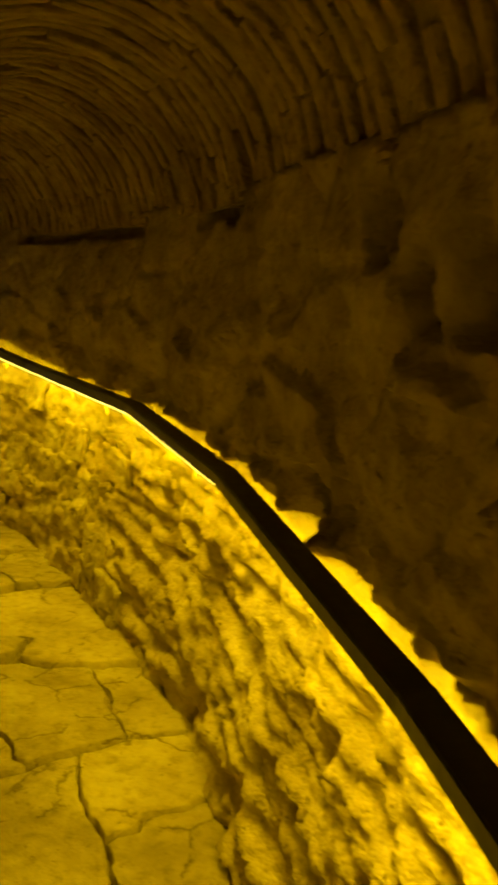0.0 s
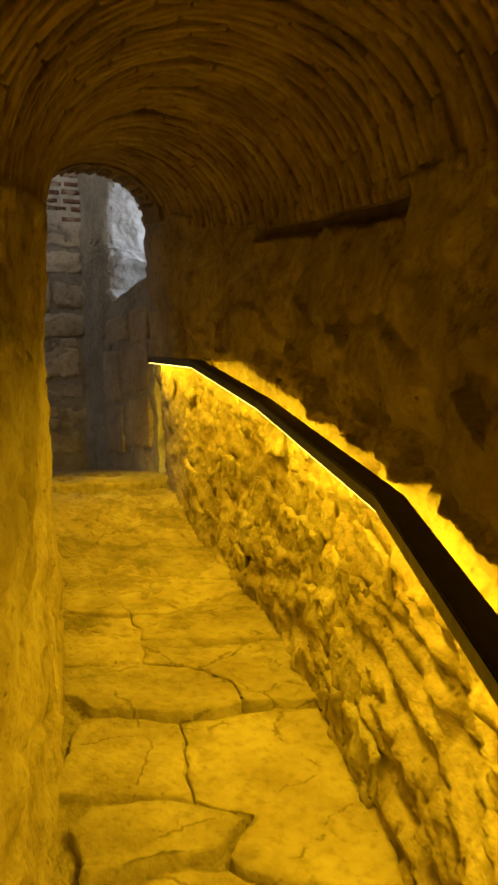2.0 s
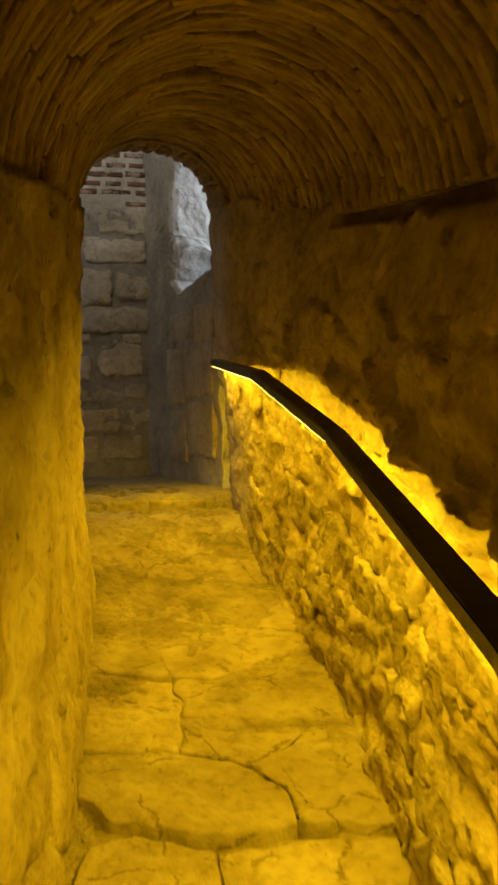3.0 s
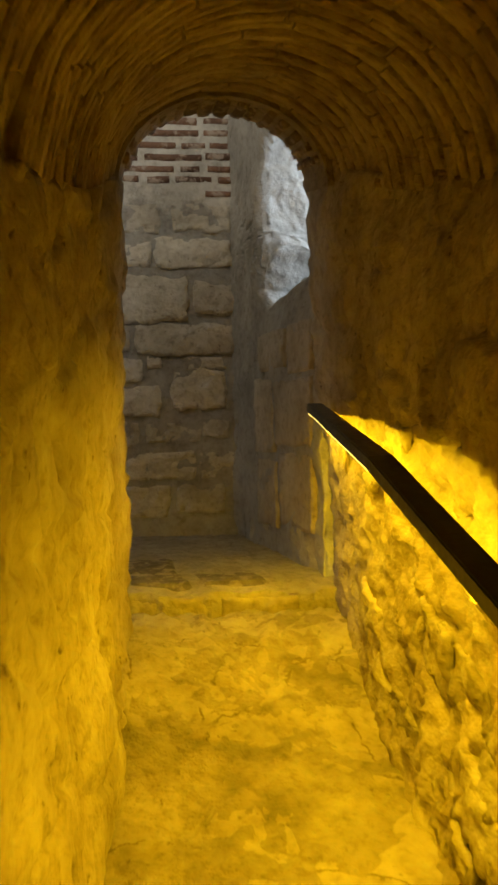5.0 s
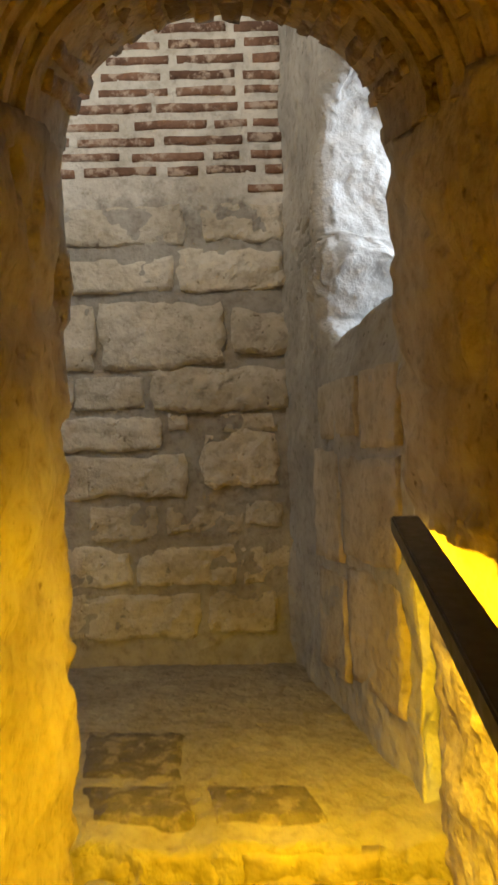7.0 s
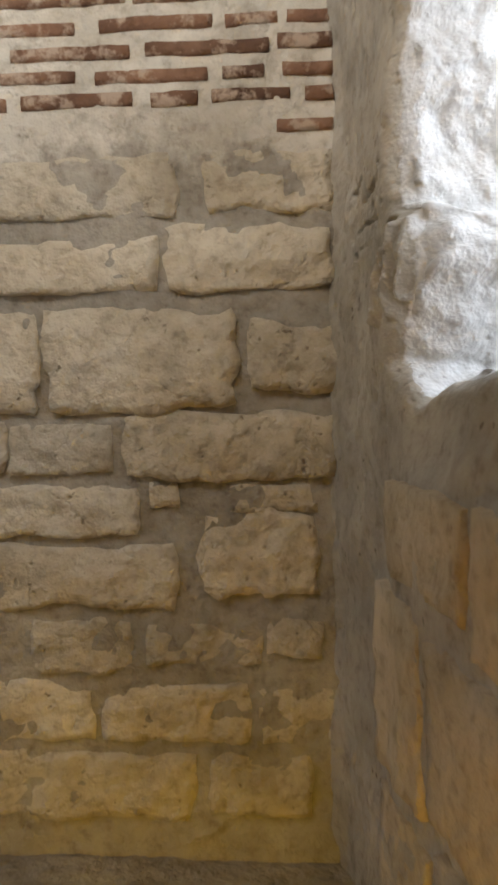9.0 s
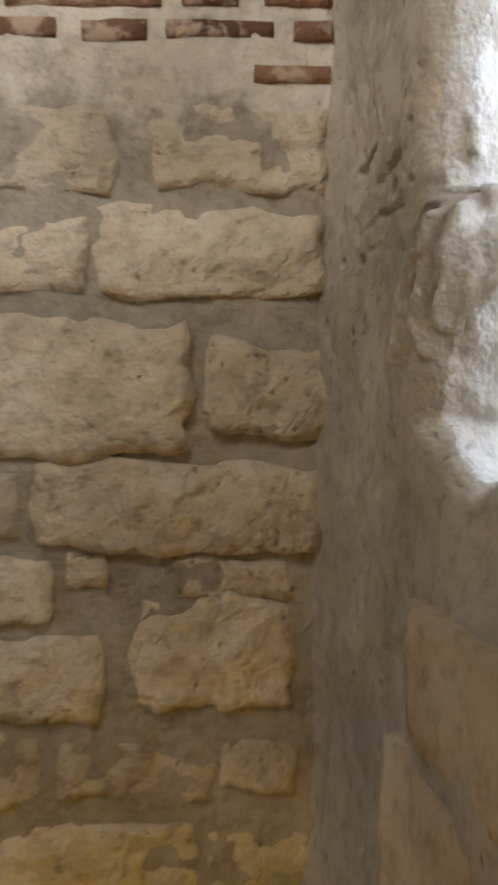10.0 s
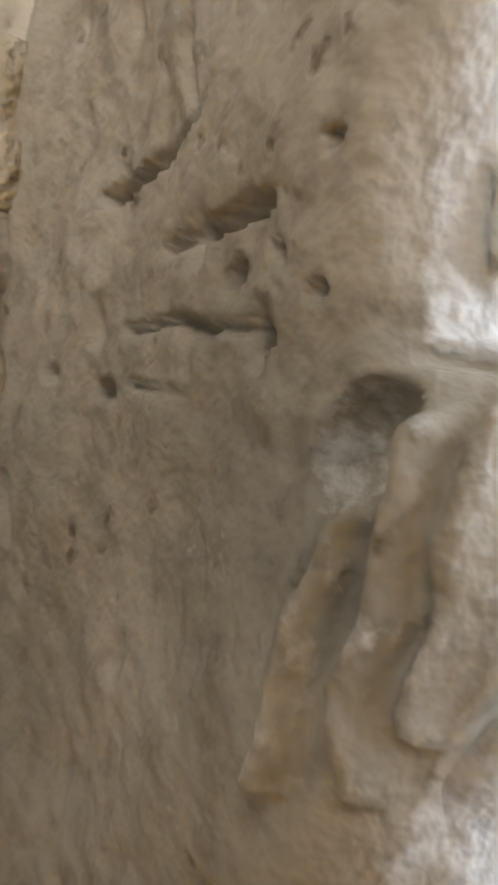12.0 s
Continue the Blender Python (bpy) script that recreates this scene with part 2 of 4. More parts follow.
def part(name, bm, material, parent, label=""):
    """Links a bmesh as one mesh object under a thing or a part."""
    me = bpy.data.meshes.new(name)
    bm.to_mesh(me)
    bm.free()
    me.materials.append(material)
    ob = new(name, me)
    if parent is not None:
        ob.parent = parent
        ob.matrix_parent_inverse = Matrix.Translation(parent.location).inverted()
    if label:
        ob["label"] = label
    return ob


def fbm(p, scale, octaves=4, h=0.9):
    return noise.fractal(Vector(p) * scale, h, 2.1, octaves)


def ridged(p, scale):
    return noise.ridged_multi_fractal(Vector(p) * scale, 0.9, 2.1, 4, 0.9, 2.0)


def solid_sheet(name, front, back, keep, material, label, rim=1, rim_noise=0.0, rim_material=None, rim_scale=9.0, kind="structure", mark=None):
    """A wall from two grids of the same size: its face, its back, and the rims between them round the edges and the holes."""
    n, m = front.shape[:2]
    verts = [tuple(v) for v in front.reshape(-1, 3)] + [tuple(v) for v in back.reshape(-1, 3)]
    off = n * m
    faces, mats, edges = [], [], {}
    for i in range(n - 1):
        for j in range(m - 1):
            if keep is None or keep[i, j]:
                q = (i * m + j, (i + 1) * m + j, (i + 1) * m + j + 1, i * m + j + 1)
                faces.append(q)
                mats.append(0)
                faces.append(tuple(v + off for v in reversed(q)))
                mats.append(0)
                for a, b in zip(q, q[1:] + q[:1]):
                    if (b, a) in edges:
                        del edges[(b, a)]
                    else:
                        edges[(a, b)] = True
    # smooth the outline of holes
    near = {}
    for a, b in edges:
        if not all(v // m in (0, n - 1) or v % m in (0, m - 1) for v in (a, b)):
            near.setdefault(a, []).append(b)
            near.setdefault(b, []).append(a)
    for _ in range(4):
        for o in (0, off):
            moved = {v: tuple(0.4 * np.array(verts[v + o]) + 0.6 * np.mean([verts[k + o] for k in ks], axis=0)) for v, ks in near.items() if len(ks) == 2}
            for v, p in moved.items():
                verts[v + o] = p
    chain = {}

    def ladder(v):
        if v not in chain:
            a, b = np.array(verts[v]), np.array(verts[v + off])
            ids = [v]
            for k in range(1, rim):
                p = a + (b - a) * k / rim
                if rim_noise:
                    q = Vector(p)
                    w = noise.noise_vector(q * 4.0) + noise.noise_vector(q * rim_scale) * 0.45 + noise.noise_vector(q * rim_scale * 2.7) * 0.2
                    cell = noise.voronoi(q * 8.0)[0]
                    p = p + np.array(w) * rim_noise * min(1.0, k / 3) * (0.75 + 0.9 * min(0.5, cell[1] - cell[0]))
                verts.append(tuple(p))
                ids.append(len(verts) - 1)
            ids.append(v + off)
            chain[v] = ids
        return chain[v]

    for a, b in edges:
        la, lb = ladder(a), ladder(b)
        for k in range(rim):
            faces.append((lb[k], la[k], la[k + 1], lb[k + 1]))
            mats.append(1 if rim_material else 0)
    used = sorted({v for f in faces for v in f})
    remap = {v: k for k, v in enumerate(used)}
    ob = link(name, [verts[v] for v in used], [tuple(remap[v] for v in f) for f in faces], material)
    if rim_material:
        ob.data.materials.append(rim_material)
        ob.data.polygons.foreach_set("material_index", mats)
    if mark is not None:
        flat = mark.reshape(-1)
        values = ob.data.attributes.new("bare", "FLOAT", "POINT").data
        values.foreach_set("value", [float(flat[v]) if v < off else 0.0 for v in used])
    tagged(ob, label, "wall" if "wall" in name else name.split("_")[0], kind=kind)
    return ob


def rock(name, place, across, up, out, w, h, depth, seed, material, parent, rough=0.012, corner=0.3, cell=0.028, sink=0.03, chips=1.0, top_soft=0.0, bevel=0.03):
    """One masonry block: a weathered, cushioned face with an uneven outline and closed sides, centred at place on the wall."""
    nx, ny = max(4, min(18, int(w / cell))), max(4, min(14, int(h / cell)))
    across, up, out, place = (np.array(v, float) for v in (across, up, out, place))
    verts, o = [], Vector((seed * 7.31, seed * 3.17, seed * 1.9))
    ea, eb = 0.007 / w, 0.007 / h
    for i in range(nx + 1):
        for j in range(ny + 1):
            a = 0.0 if i == 0 else 1.0 if i == nx else ea + (1 - 2 * ea) * (i - 1) / (nx - 2)
            b = 0.0 if j == 0 else 1.0 if j == ny else eb + (1 - 2 * eb) * (j - 1) / (ny - 2)
            a, b = 2 * a - 1, 2 * b - 1
            ra, rb = a * math.sqrt(1 - corner * b * b * 0.5), b * math.sqrt(1 - corner * a * a * 0.5)
            px, py = ra * w / 2, rb * h / 2
            nz = noise.noise_vector(Vector((px * 8, py * 8, 0)) + o) + noise.noise_vector(Vector((px * 24, py * 24, 4)) + o) * 0.5
            px += nz.x * 0.10 * min(w, h) * chips
            py += nz.y * 0.10 * min(w, h) * chips
            edge = min((1 - abs(a)) * w / 2, (1 - abs(b)) * h / 2)
            rimmed = i in (0, nx) or j in (0, ny)
            lift = -sink if rimmed else depth * (0.45 + 0.55 * min(1.0, edge / bevel) ** 0.6)
            if top_soft and not rimmed:
                lift *= 1 - top_soft * max(0.0, b) ** 1.5
            lift += noise.fractal(Vector((px * 11, py * 11, 1)) + o, 0.7, 2.2, 5) * rough * (0.3 if rimmed else 1)
            verts.append(place + across * px + up * py + out * lift)
    faces = []
    m = ny + 1
    for i in range(nx):
        for j in range(ny):
            faces.append((i * m + j, (i + 1) * m + j, (i + 1) * m + j + 1, i * m + j + 1))
    rim = [i * m for i in range(nx + 1)] + [nx * m + j for j in range(1, m)] + [i * m + ny for i in range(nx - 1, -1, -1)] + [j for j in range(ny - 1, 0, -1)]
    faces.append(tuple(reversed(rim)))
    if np.dot(np.cross(across, up), out) < 0:
        faces = [tuple(reversed(f)) for f in faces]
    return link(name, verts, faces, material, parent)


def grid_wall(name, s0, s1, h0, h1, cell, place, outward, material, label, thick=0.3, **more):
    ns, nh = int((s1 - s0) / cell) + 1, int((h1 - h0) / cell) + 1
    front, back = np.zeros((ns, nh, 3)), np.zeros((ns, nh, 3))
    for i, s in enumerate(np.linspace(s0, s1, ns)):
        for j, h in enumerate(np.linspace(h0, h1, nh)):
            p, d, away = place(s, h)
            front[i, j] = p + away * d
            back[i, j] = p - away * thick
    if outward:
        front, back = front[::-1], back[::-1]
    return solid_sheet(name, front, back, None, material, label, **more)


# ---- section ----
VAULT_R = 0.50
MOUTH_S = S_END - 0.16


def narrowing(s):
    """0 along the tunnel, 1 at its mouth, where the rail-side wall leans in."""
    k = min(1.0, max(0.0, (s - S_END + 1.7) / 1.4))
    return k * k * (3 - 2 * k)


def vault_mid(s):
    return -0.365 - 0.105 * narrowing(s)


def vault_point(s, angle, r):
    """angle: 0 at the rail side, 180 at the other; r: metres from the centre line of the springing."""
    r *= 1 - 0.21 * narrowing(s)
    x, y = on_axis(s, vault_mid(s) + r * math.cos(radians(angle)))
    cx, cy = on_axis(s, -0.4)
    return np.array((x, y, floor_z(cx, cy) + SPRING + 0.13 * narrowing(s) + r * (0.98 - 0.15 * narrowing(s)) * math.sin(radians(angle))))


# ---- tunnel walls ----
S0 = 0.4


SLOTS = [(s_of(-0.08, 2.42), s_of(-0.28, 2.92)), (s_of(-0.5, 3.45), s_of(-1.5, 5.0))]
BROKEN = (s_of(0.22, 1.1), s_of(0.10, 1.6))


def right_wall(s, h):
    u = batter(s) * min(1.0, max(0.0, h) / 0.9) ** 0.8 + 0.01 * max(0.0, h - 1.0)
    swell = max(0.0, min(1.0, (s - 4.6) / 0.8)) * max(0.0, min(1.0, (9.2 - s) / 0.9))
    u -= 0.062 * swell * max(0.0, min(1.0, (h - 0.55) / 0.4)) * max(0.0, min(1.0, (1.72 - h) / 0.35))
    u -= (0.10 + batter(s) * 0.2) * narrowing(s) * min(1.0, max(0.0, h - 0.5) / 1.1)
    p = np.array(tunnel(s, u, h + 0.13 * narrowing(s) * max(0.0, (h - 1.2) / (SPRING - 1.2))))
    tx, ty = np.interp(s, AXIS_S, TAN[:, 0]), np.interp(s, AXIS_S, TAN[:, 1])
    away = np.array((-ty, tx, 0.0))
    low = 1.0 if h < 1.08 else max(0.25, 1 - (h - 1.08) * 5)
    low *= 1 - 0.35 * narrowing(s)
    d = fbm(p, 4.5, 3) * 0.035 * low + (ridged(p, 9) - 1.2) * 0.014 * low + (ridged(p * np.array((1, 1, 1.7)), 21) - 1.2) * 0.009 * low + fbm(p, 30, 4) * 0.010 * low - 0.004 * low
    near = max(0.0, min(1.0, (6.75 - s) / 0.5)) * (1.0 if h < 0.95 else max(0.0, 1 - (h - 0.95) * 8))
    if near > 0:
        near *= 1 - 0.6 * max(0.0, min(1.0, (h - 0.6) / 0.2))
        bed = h - 0.10 * s + 0.05 * fbm(p, 3, 2)
        d += near * (0.040 * (ridged((s * 1.2, 0.3, bed * 8.5), 1.0) - 1.15) + 0.028 * (ridged((s * 3.0, 1.7, bed * 16.0), 1.0) - 1.15))
        hole = noise.voronoi(Vector((s * 3.6, 0.8, bed * 8.5)))[0][0] + fbm(p, 14, 2) * 0.06
        if hole < 0.34 and fbm(p, 2.6, 2) > -0.1:
            d -= near * 0.055 * (1 - (max(0.0, hole) / 0.34) ** 2)
    if s > 6.3 and h < 1.05:
        lump = ridged((s * 4.2, 0.6, h * 5.5 + 0.4 * fbm(p, 3, 2)), 1.0) - 1.1 + 0.45 * (ridged((s * 11.0, 0.2, h * 12.0), 1.0) - 1.1)
        d += 0.030 * lump * min(1.0, (s - 6.3) / 0.4) * (1 - 0.6 * narrowing(s))
    if 0.82 < h < 1.5:
        at = noise.voronoi(Vector((s * 4.2, 0.2, h * 6.5)))[1][0]
        block = noise.noise(at * 13.7)
        d += 0.032 * max(-1.0, min(1.0, 2.2 * block)) * min(1.0, (h - 0.82) / 0.06) * min(1.0, (1.5 - h) / 0.15) * (1 - 0.85 * narrowing(s))
    if h >= 0.85:
        v = noise.voronoi(Vector((p[0] * 2.0, p[1] * 2.0, p[2] * 2.9)))[0]
        d += (min(0.10, v[1] - v[0]) - 0.05) * 0.16 + fbm(p, 1.8, 3) * 0.02 + fbm(p, 8, 4) * 0.010
        for a, b in SLOTS:
            edge = 0.03 * noise.noise(Vector((s * 6, 0, 0)))
            if a < s < b and h > SPRING - 0.045 + edge:
                d -= 0.08
        if BROKEN[0] < s < BROKEN[1] and h > 1.45:
            d -= 0.12 * max(0.0, min(1.0, 3 * (fbm(p, 5, 3) + 0.1)))
    return p, d, away


def left_wall(s, h):
    swell = 0.025 * math.sin(h * 1.8)
    p = np.array(tunnel(s, -WIDTH - swell, h + 0.13 * narrowing(s) * max(0.0, (h - 1.2) / (SPRING - 1.2))))
    tx, ty = np.interp(s, AXIS_S, TAN[:, 0]), np.interp(s, AXIS_S, TAN[:, 1])
    away = np.array((ty, -tx, 0.0))
    v = noise.voronoi(Vector((p[0] * 2.2, p[1] * 2.2, p[2] * 2.9)))[0]
    d = (min(0.1, v[1] - v[0]) - 0.05) * 0.18 + fbm(p, 2.2, 4) * 0.026 + fbm(p, 11, 4) * 0.011
    pit = noise.voronoi(Vector((p[0] * 9, p[1] * 9, p[2] * 4.2)))[0][0] + fbm(p, 16, 2) * 0.05
    if pit < 0.29 and fbm(p, 1.7, 2) > -0.2:
        d -= 0.075 * (1 - (max(0.0, pit) / 0.29) ** 2)
    d += (ridged(p, 3.5) - 1.2) * 0.012
    d += 0.025 * max(0.0, min(1.0, (s - S_END + 0.6) / 0.4))
    return p, d, away


wall_right = grid_wall("wall_right", S0, S_END - 0.01, -0.12, SPRING + 0.05, 0.017, right_wall, False, M_WALL,
                       "weathered limestone tunnel wall, rubble below and worn plaster above the handrail")
wall_left = grid_wall("wall_left", S0, S_END - 0.18, -0.12, SPRING + 0.02, 0.02, left_wall, True, M_WALL,
                      "worn pitted stone tunnel wall in yellow light")

# ---- tunnel floor ----
def rise(s, u):
    """The worn floor swells in lumps towards the step."""
    k = max(0.0, min(1.0, (s - 8.85 - 0.25 * u) / 0.7))
    lump = ridged(Vector((s, u * 1.3, 0.4)), 5.5) - 1.1 + 0.5 * (ridged(Vector((s, u, 2.4)), 13) - 1.1)
    return k * k * (3 - 2 * k) * 0.115 + max(0.0, min(1.0, (s - 7.6) / 1.0)) * (0.012 + 0.016 * k) * lump


def ramp_sheet():
    ss, uu = np.linspace(S0, S_END - 0.12, 480), np.linspace(-WIDTH - 0.08, 0.1, 44)
    front, back = np.zeros((len(ss), len(uu), 3)), np.zeros((len(ss), len(uu), 3))
    for i, s in enumerate(ss):
        for j, u in enumerate(uu):
            filled = 0.0 if -0.32 < u < -0.06 and 7.4 < s < 7.56 else max(0.0, min(1.0, (s - 7.1) / 0.3))
            p = np.array(tunnel(s, u, -0.030 + 0.027 * filled))
            front[i, j] = p + np.array((0, 0, fbm(p, 5, 3) * 0.014 + fbm(p, 17, 3) * 0.006 + rise(s, u)))
            back[i, j] = p - np.array((0, 0, 0.3))
    return solid_sheet("floor", front, back, None, M_JOINT, "earth and mortar bed of the sloping tunnel floor")


floor = ramp_sheet()

# ---- vault ----
def build_vault():
    rng = random.Random(5)
    verts, faces, mats = [], [], []

    def grid(points, flip, mat):
        n, m = len(points), len(points[0])
        base = len(verts)
        for row in points:
            verts.extend(tuple(p) for p in row)
        for i in range(n - 1):
            for j in range(m - 1):
                q = (base + i * m + j, base + (i + 1) * m + j, base + (i + 1) * m + j + 1, base + i * m + j + 1)
                faces.append(tuple(reversed(q)) if flip else q)
                mats.append(mat)

    # mortar shell behind the brick rings, and its back
    ss = np.linspace(S0, S_END - 0.15, 330)
    angles = np.linspace(0, 180, 60)
    hs, ha = s_of(-1.36, 4.85), 100.0
    inner = [[vault_point(s, a, VAULT_R + (0.07 if abs(s - hs) < 0.08 and abs(a - ha) < 9 else 0.003 if s > MOUTH_S - 0.24 else 0.024) + (0.003 if s > MOUTH_S - 0.24 else 0.013) * fbm(vault_point(s, a, VAULT_R), 6, 4)) for a in angles] for s in ss]
    outer = [[vault_point(s, a, VAULT_R + 0.30) for a in angles] for s in ss[::6]]
    grid(inner, True, 1)
    grid(outer, False, 1)
    s = S0 + 0.02
    ring = 0
    while s < S_END - 0.36:
        thick = rng.uniform(0.036, 0.054)
        a = rng.uniform(0, 10) if ring % 2 else rng.uniform(14, 26)
        a0 = 0.0
        lean = rng.uniform(-0.006, 0.006)
        while a0 < 179:
            a1 = min(180.0, a0 + (a if a0 == 0 and a > 3 else rng.uniform(28, 52)))
            if 180 - a1 < 6:
                a1 = 180.0
            if rng.random() > 0.03 and not (abs(s - hs) < 0.07 and a0 < ha + 6 and a1 > ha - 6):
                proud = rng.uniform(-0.006, 0.006)
                n = max(2, int((a1 - a0) / 7))
                gap = 0.6
                base = len(verts)
                shift = rng.uniform(-0.005, 0.005)
                for k in range(n + 1):
                    ang = a0 + gap + (a1 - a0 - 2 * gap) * k / n
                    end = 0.006 if k in (0, n) else 0.0
                    wob = fbm(vault_point(s, ang, VAULT_R), 7, 3) * 0.009
                    r0 = VAULT_R - proud + wob + end
                    for ds, r in ((0.0, VAULT_R + 0.07), (0.0, r0 + 0.008), (0.006, r0), (thick - 0.006, r0), (thick, r0 + 0.008), (thick, VAULT_R + 0.07)):
                        verts.append(tuple(vault_point(s + shift + ds + lean * math.sin(radians(ang)) + wob * 0.5, ang, r)))
                for k in range(n):
                    for c in range(5):
                        q = (base + k * 6 + c, base + (k + 1) * 6 + c, base + (k + 1) * 6 + c + 1, base + k * 6 + c + 1)
                        faces.append(q)
                        mats.append(0)
                faces.append(tuple(base + c for c in range(6)))
                faces.append(tuple(base + n * 6 + c for c in reversed(range(6))))
                mats.extend((0, 0))
            a0 = a1
        s += thick + rng.uniform(0.018, 0.034)
        ring += 1
    ob = link("ceiling", verts, faces, M_VAULT, smooth=False)
    ob.data.materials.append(M_VAULT_MORTAR)
    ob.data.polygons.foreach_set("material_index", mats)
    return tagged(ob, "brick barrel vault of narrow uneven rings over the tunnel", "ceiling", kind="structure")


ceiling = build_vault()

# ---- end of the tunnel: the wall above and beside its mouth ----


def mouth_wall():
    """The landing's wall on the tunnel's side, with the arched mouth through it."""
    c = np.array(on_axis(MOUTH_S, vault_mid(MOUTH_S)))
    rad = VAULT_R * (1 - 0.21 * narrowing(MOUTH_S))
    t = np.array((np.interp(MOUTH_S, AXIS_S, TAN[:, 0]), np.interp(MOUTH_S, AXIS_S, TAN[:, 1])))
    right = np.array((t[1], -t[0]))
    zs = vault_point(MOUTH_S, 0, 0.5)[2]
    inner = [(-rad - 0.14, LANDING_Z - 0.5), (-rad - 0.14, zs - 0.03)] + [(-(rad - 0.016) * math.cos(radians(a)), zs + (rad - 0.016) * 0.84 * math.sin(radians(a))) for a in np.linspace(0, 180, 25)]
    outer = [(-2.2, LANDING_Z - 0.5), (-2.2, zs - 0.03), (-2.2, zs)] + [(max(-2.2, min(0.62, -4 * math.cos(radians(a)))), OPENING_Z) for a in np.linspace(0, 180, 25)][1:]
    verts, faces = [], []
    for d in (0.0, -0.38):
        at = np.array(on_axis(MOUTH_S + d, vault_mid(MOUTH_S + d)))
        grow = (1 - 0.21 * narrowing(MOUTH_S + d)) / (1 - 0.21 * narrowing(MOUTH_S))
        zd = vault_point(MOUTH_S + d, 0, 0.5)[2]
        for ring in (inner, outer):
            for u, z in ring:
                p = at + right * u * (grow if ring is inner else 1.0)
                verts.append((p[0], p[1], zd + (z - zs) * grow if ring is inner else z))
    n = len(inner)
    for k in range(n - 1):
        faces.append((k, k + 1, n + k + 1, n + k))
        faces.append((2 * n + k + 1, 2 * n + k, 3 * n + k, 3 * n + k + 1))
        faces.append((k + 1, k, 2 * n + k, 2 * n + k + 1))
        faces.append((n + k, n + k + 1, 3 * n + k + 1, 3 * n + k))
    ob = link("wall_mouth", verts, faces, M_VAULT_MORTAR, smooth=False)
    return tagged(ob, "rendered masonry wall round the arched tunnel mouth", "wall", kind="structure")


wall_mouth = mouth_wall()

# ---- landing ----
HOLE = [(0.585, 3.02), (0.56, 2.965), (0.615, 2.93), (0.66, 2.885), (0.71, 2.915), (0.95, 2.935), (1.20, 2.96), (1.28, 3.08), (1.24, 3.28), (1.31, 3.5), (1.22, 3.75),
        (1.0, 3.88), (0.76, 3.86), (0.62, 3.74), (0.585, 3.58), (0.575, 3.46), (0.552, 3.38), (0.556, 3.30), (0.605, 3.272), (0.625, 3.19), (0.612, 3.12), (0.592, 3.06)]
# hollows in the old render: from, to, half width, depth
GOUGES = [((0.175, 3.40), (0.235, 3.412), 0.009, 0.022), ((0.235, 3.412), (0.290, 3.422), 0.008, 0.016), ((0.290, 3.422), (0.328, 3.445), 0.008, 0.010), ((0.328, 3.445), (0.300, 3.49), 0.009, 0.008),
          ((0.305, 3.350), (0.350, 3.358), 0.008, 0.012), ((0.350, 3.358), (0.385, 3.366), 0.009, 0.018), ((0.385, 3.366), (0.425, 3.373), 0.009, 0.018), ((0.385, 3.318), (0.398, 3.332), 0.008, 0.014),
          ((0.440, 3.345), (0.448, 3.335), 0.006, 0.010), ((0.252, 3.288), (0.320, 3.297), 0.005, 0.012), ((0.320, 3.297), (0.365, 3.287), 0.006, 0.014), ((0.375, 3.291), (0.434, 3.291), 0.005, 0.010),
          ((0.425, 3.279), (0.437, 3.286), 0.007, 0.014), ((0.115, 3.243), (0.125, 3.245), 0.009, 0.018), ((0.200, 3.236), (0.222, 3.239), 0.009, 0.016), ((0.26, 3.243), (0.35, 3.244), 0.004, 0.007),
          ((0.480, 3.312), (0.486, 3.316), 0.006, 0.012), ((0.05, 3.13), (0.055, 3.08), 0.014, 0.014), ((0.545, 3.283), (0.60, 3.276), 0.005, 0.016),
          ((0.516, 3.184), (0.505, 3.140), 0.012, 0.022), ((0.505, 3.140), (0.496, 3.090), 0.010, 0.012),
          ((0.25, 2.80), (0.27, 2.62), 0.010, 0.014), ((0.33, 2.72), (0.35, 2.66), 0.008, 0.02), ((0.62, 2.48), (0.63, 2.56), 0.008, 0.022), ((0.2, 2.92), (0.19, 2.86), 0.008, 0.016),
          ((0.72, 2.27), (0.73, 2.31), 0.010, 0.02), ((0.44, 2.93), (0.45, 2.90), 0.007, 0.016), ((0.49, 2.86), (0.50, 2.83), 0.008, 0.014)]
# smooth hanging folds beside the hole: from, to, half width, height
FOLDS = [((0.545, 3.200), (0.532, 3.150), 0.013, 0.020), ((0.532, 3.150), (0.522, 3.100), 0.014, 0.022), ((0.522, 3.100), (0.517, 3.045), 0.012, 0.020),
         ((0.576, 3.245), (0.573, 3.205), 0.011, 0.016), ((0.573, 3.205), (0.567, 3.150), 0.011, 0.018), ((0.567, 3.150), (0.556, 3.110), 0.010, 0.018), ((0.556, 3.110), (0.566, 3.055), 0.009, 0.016),
         ((0.598, 3.255), (0.598, 3.200), 0.010, 0.014), ((0.598, 3.200), (0.592, 3.140), 0.010, 0.014), ((0.592, 3.140), (0.585, 3.09), 0.010, 0.014)]


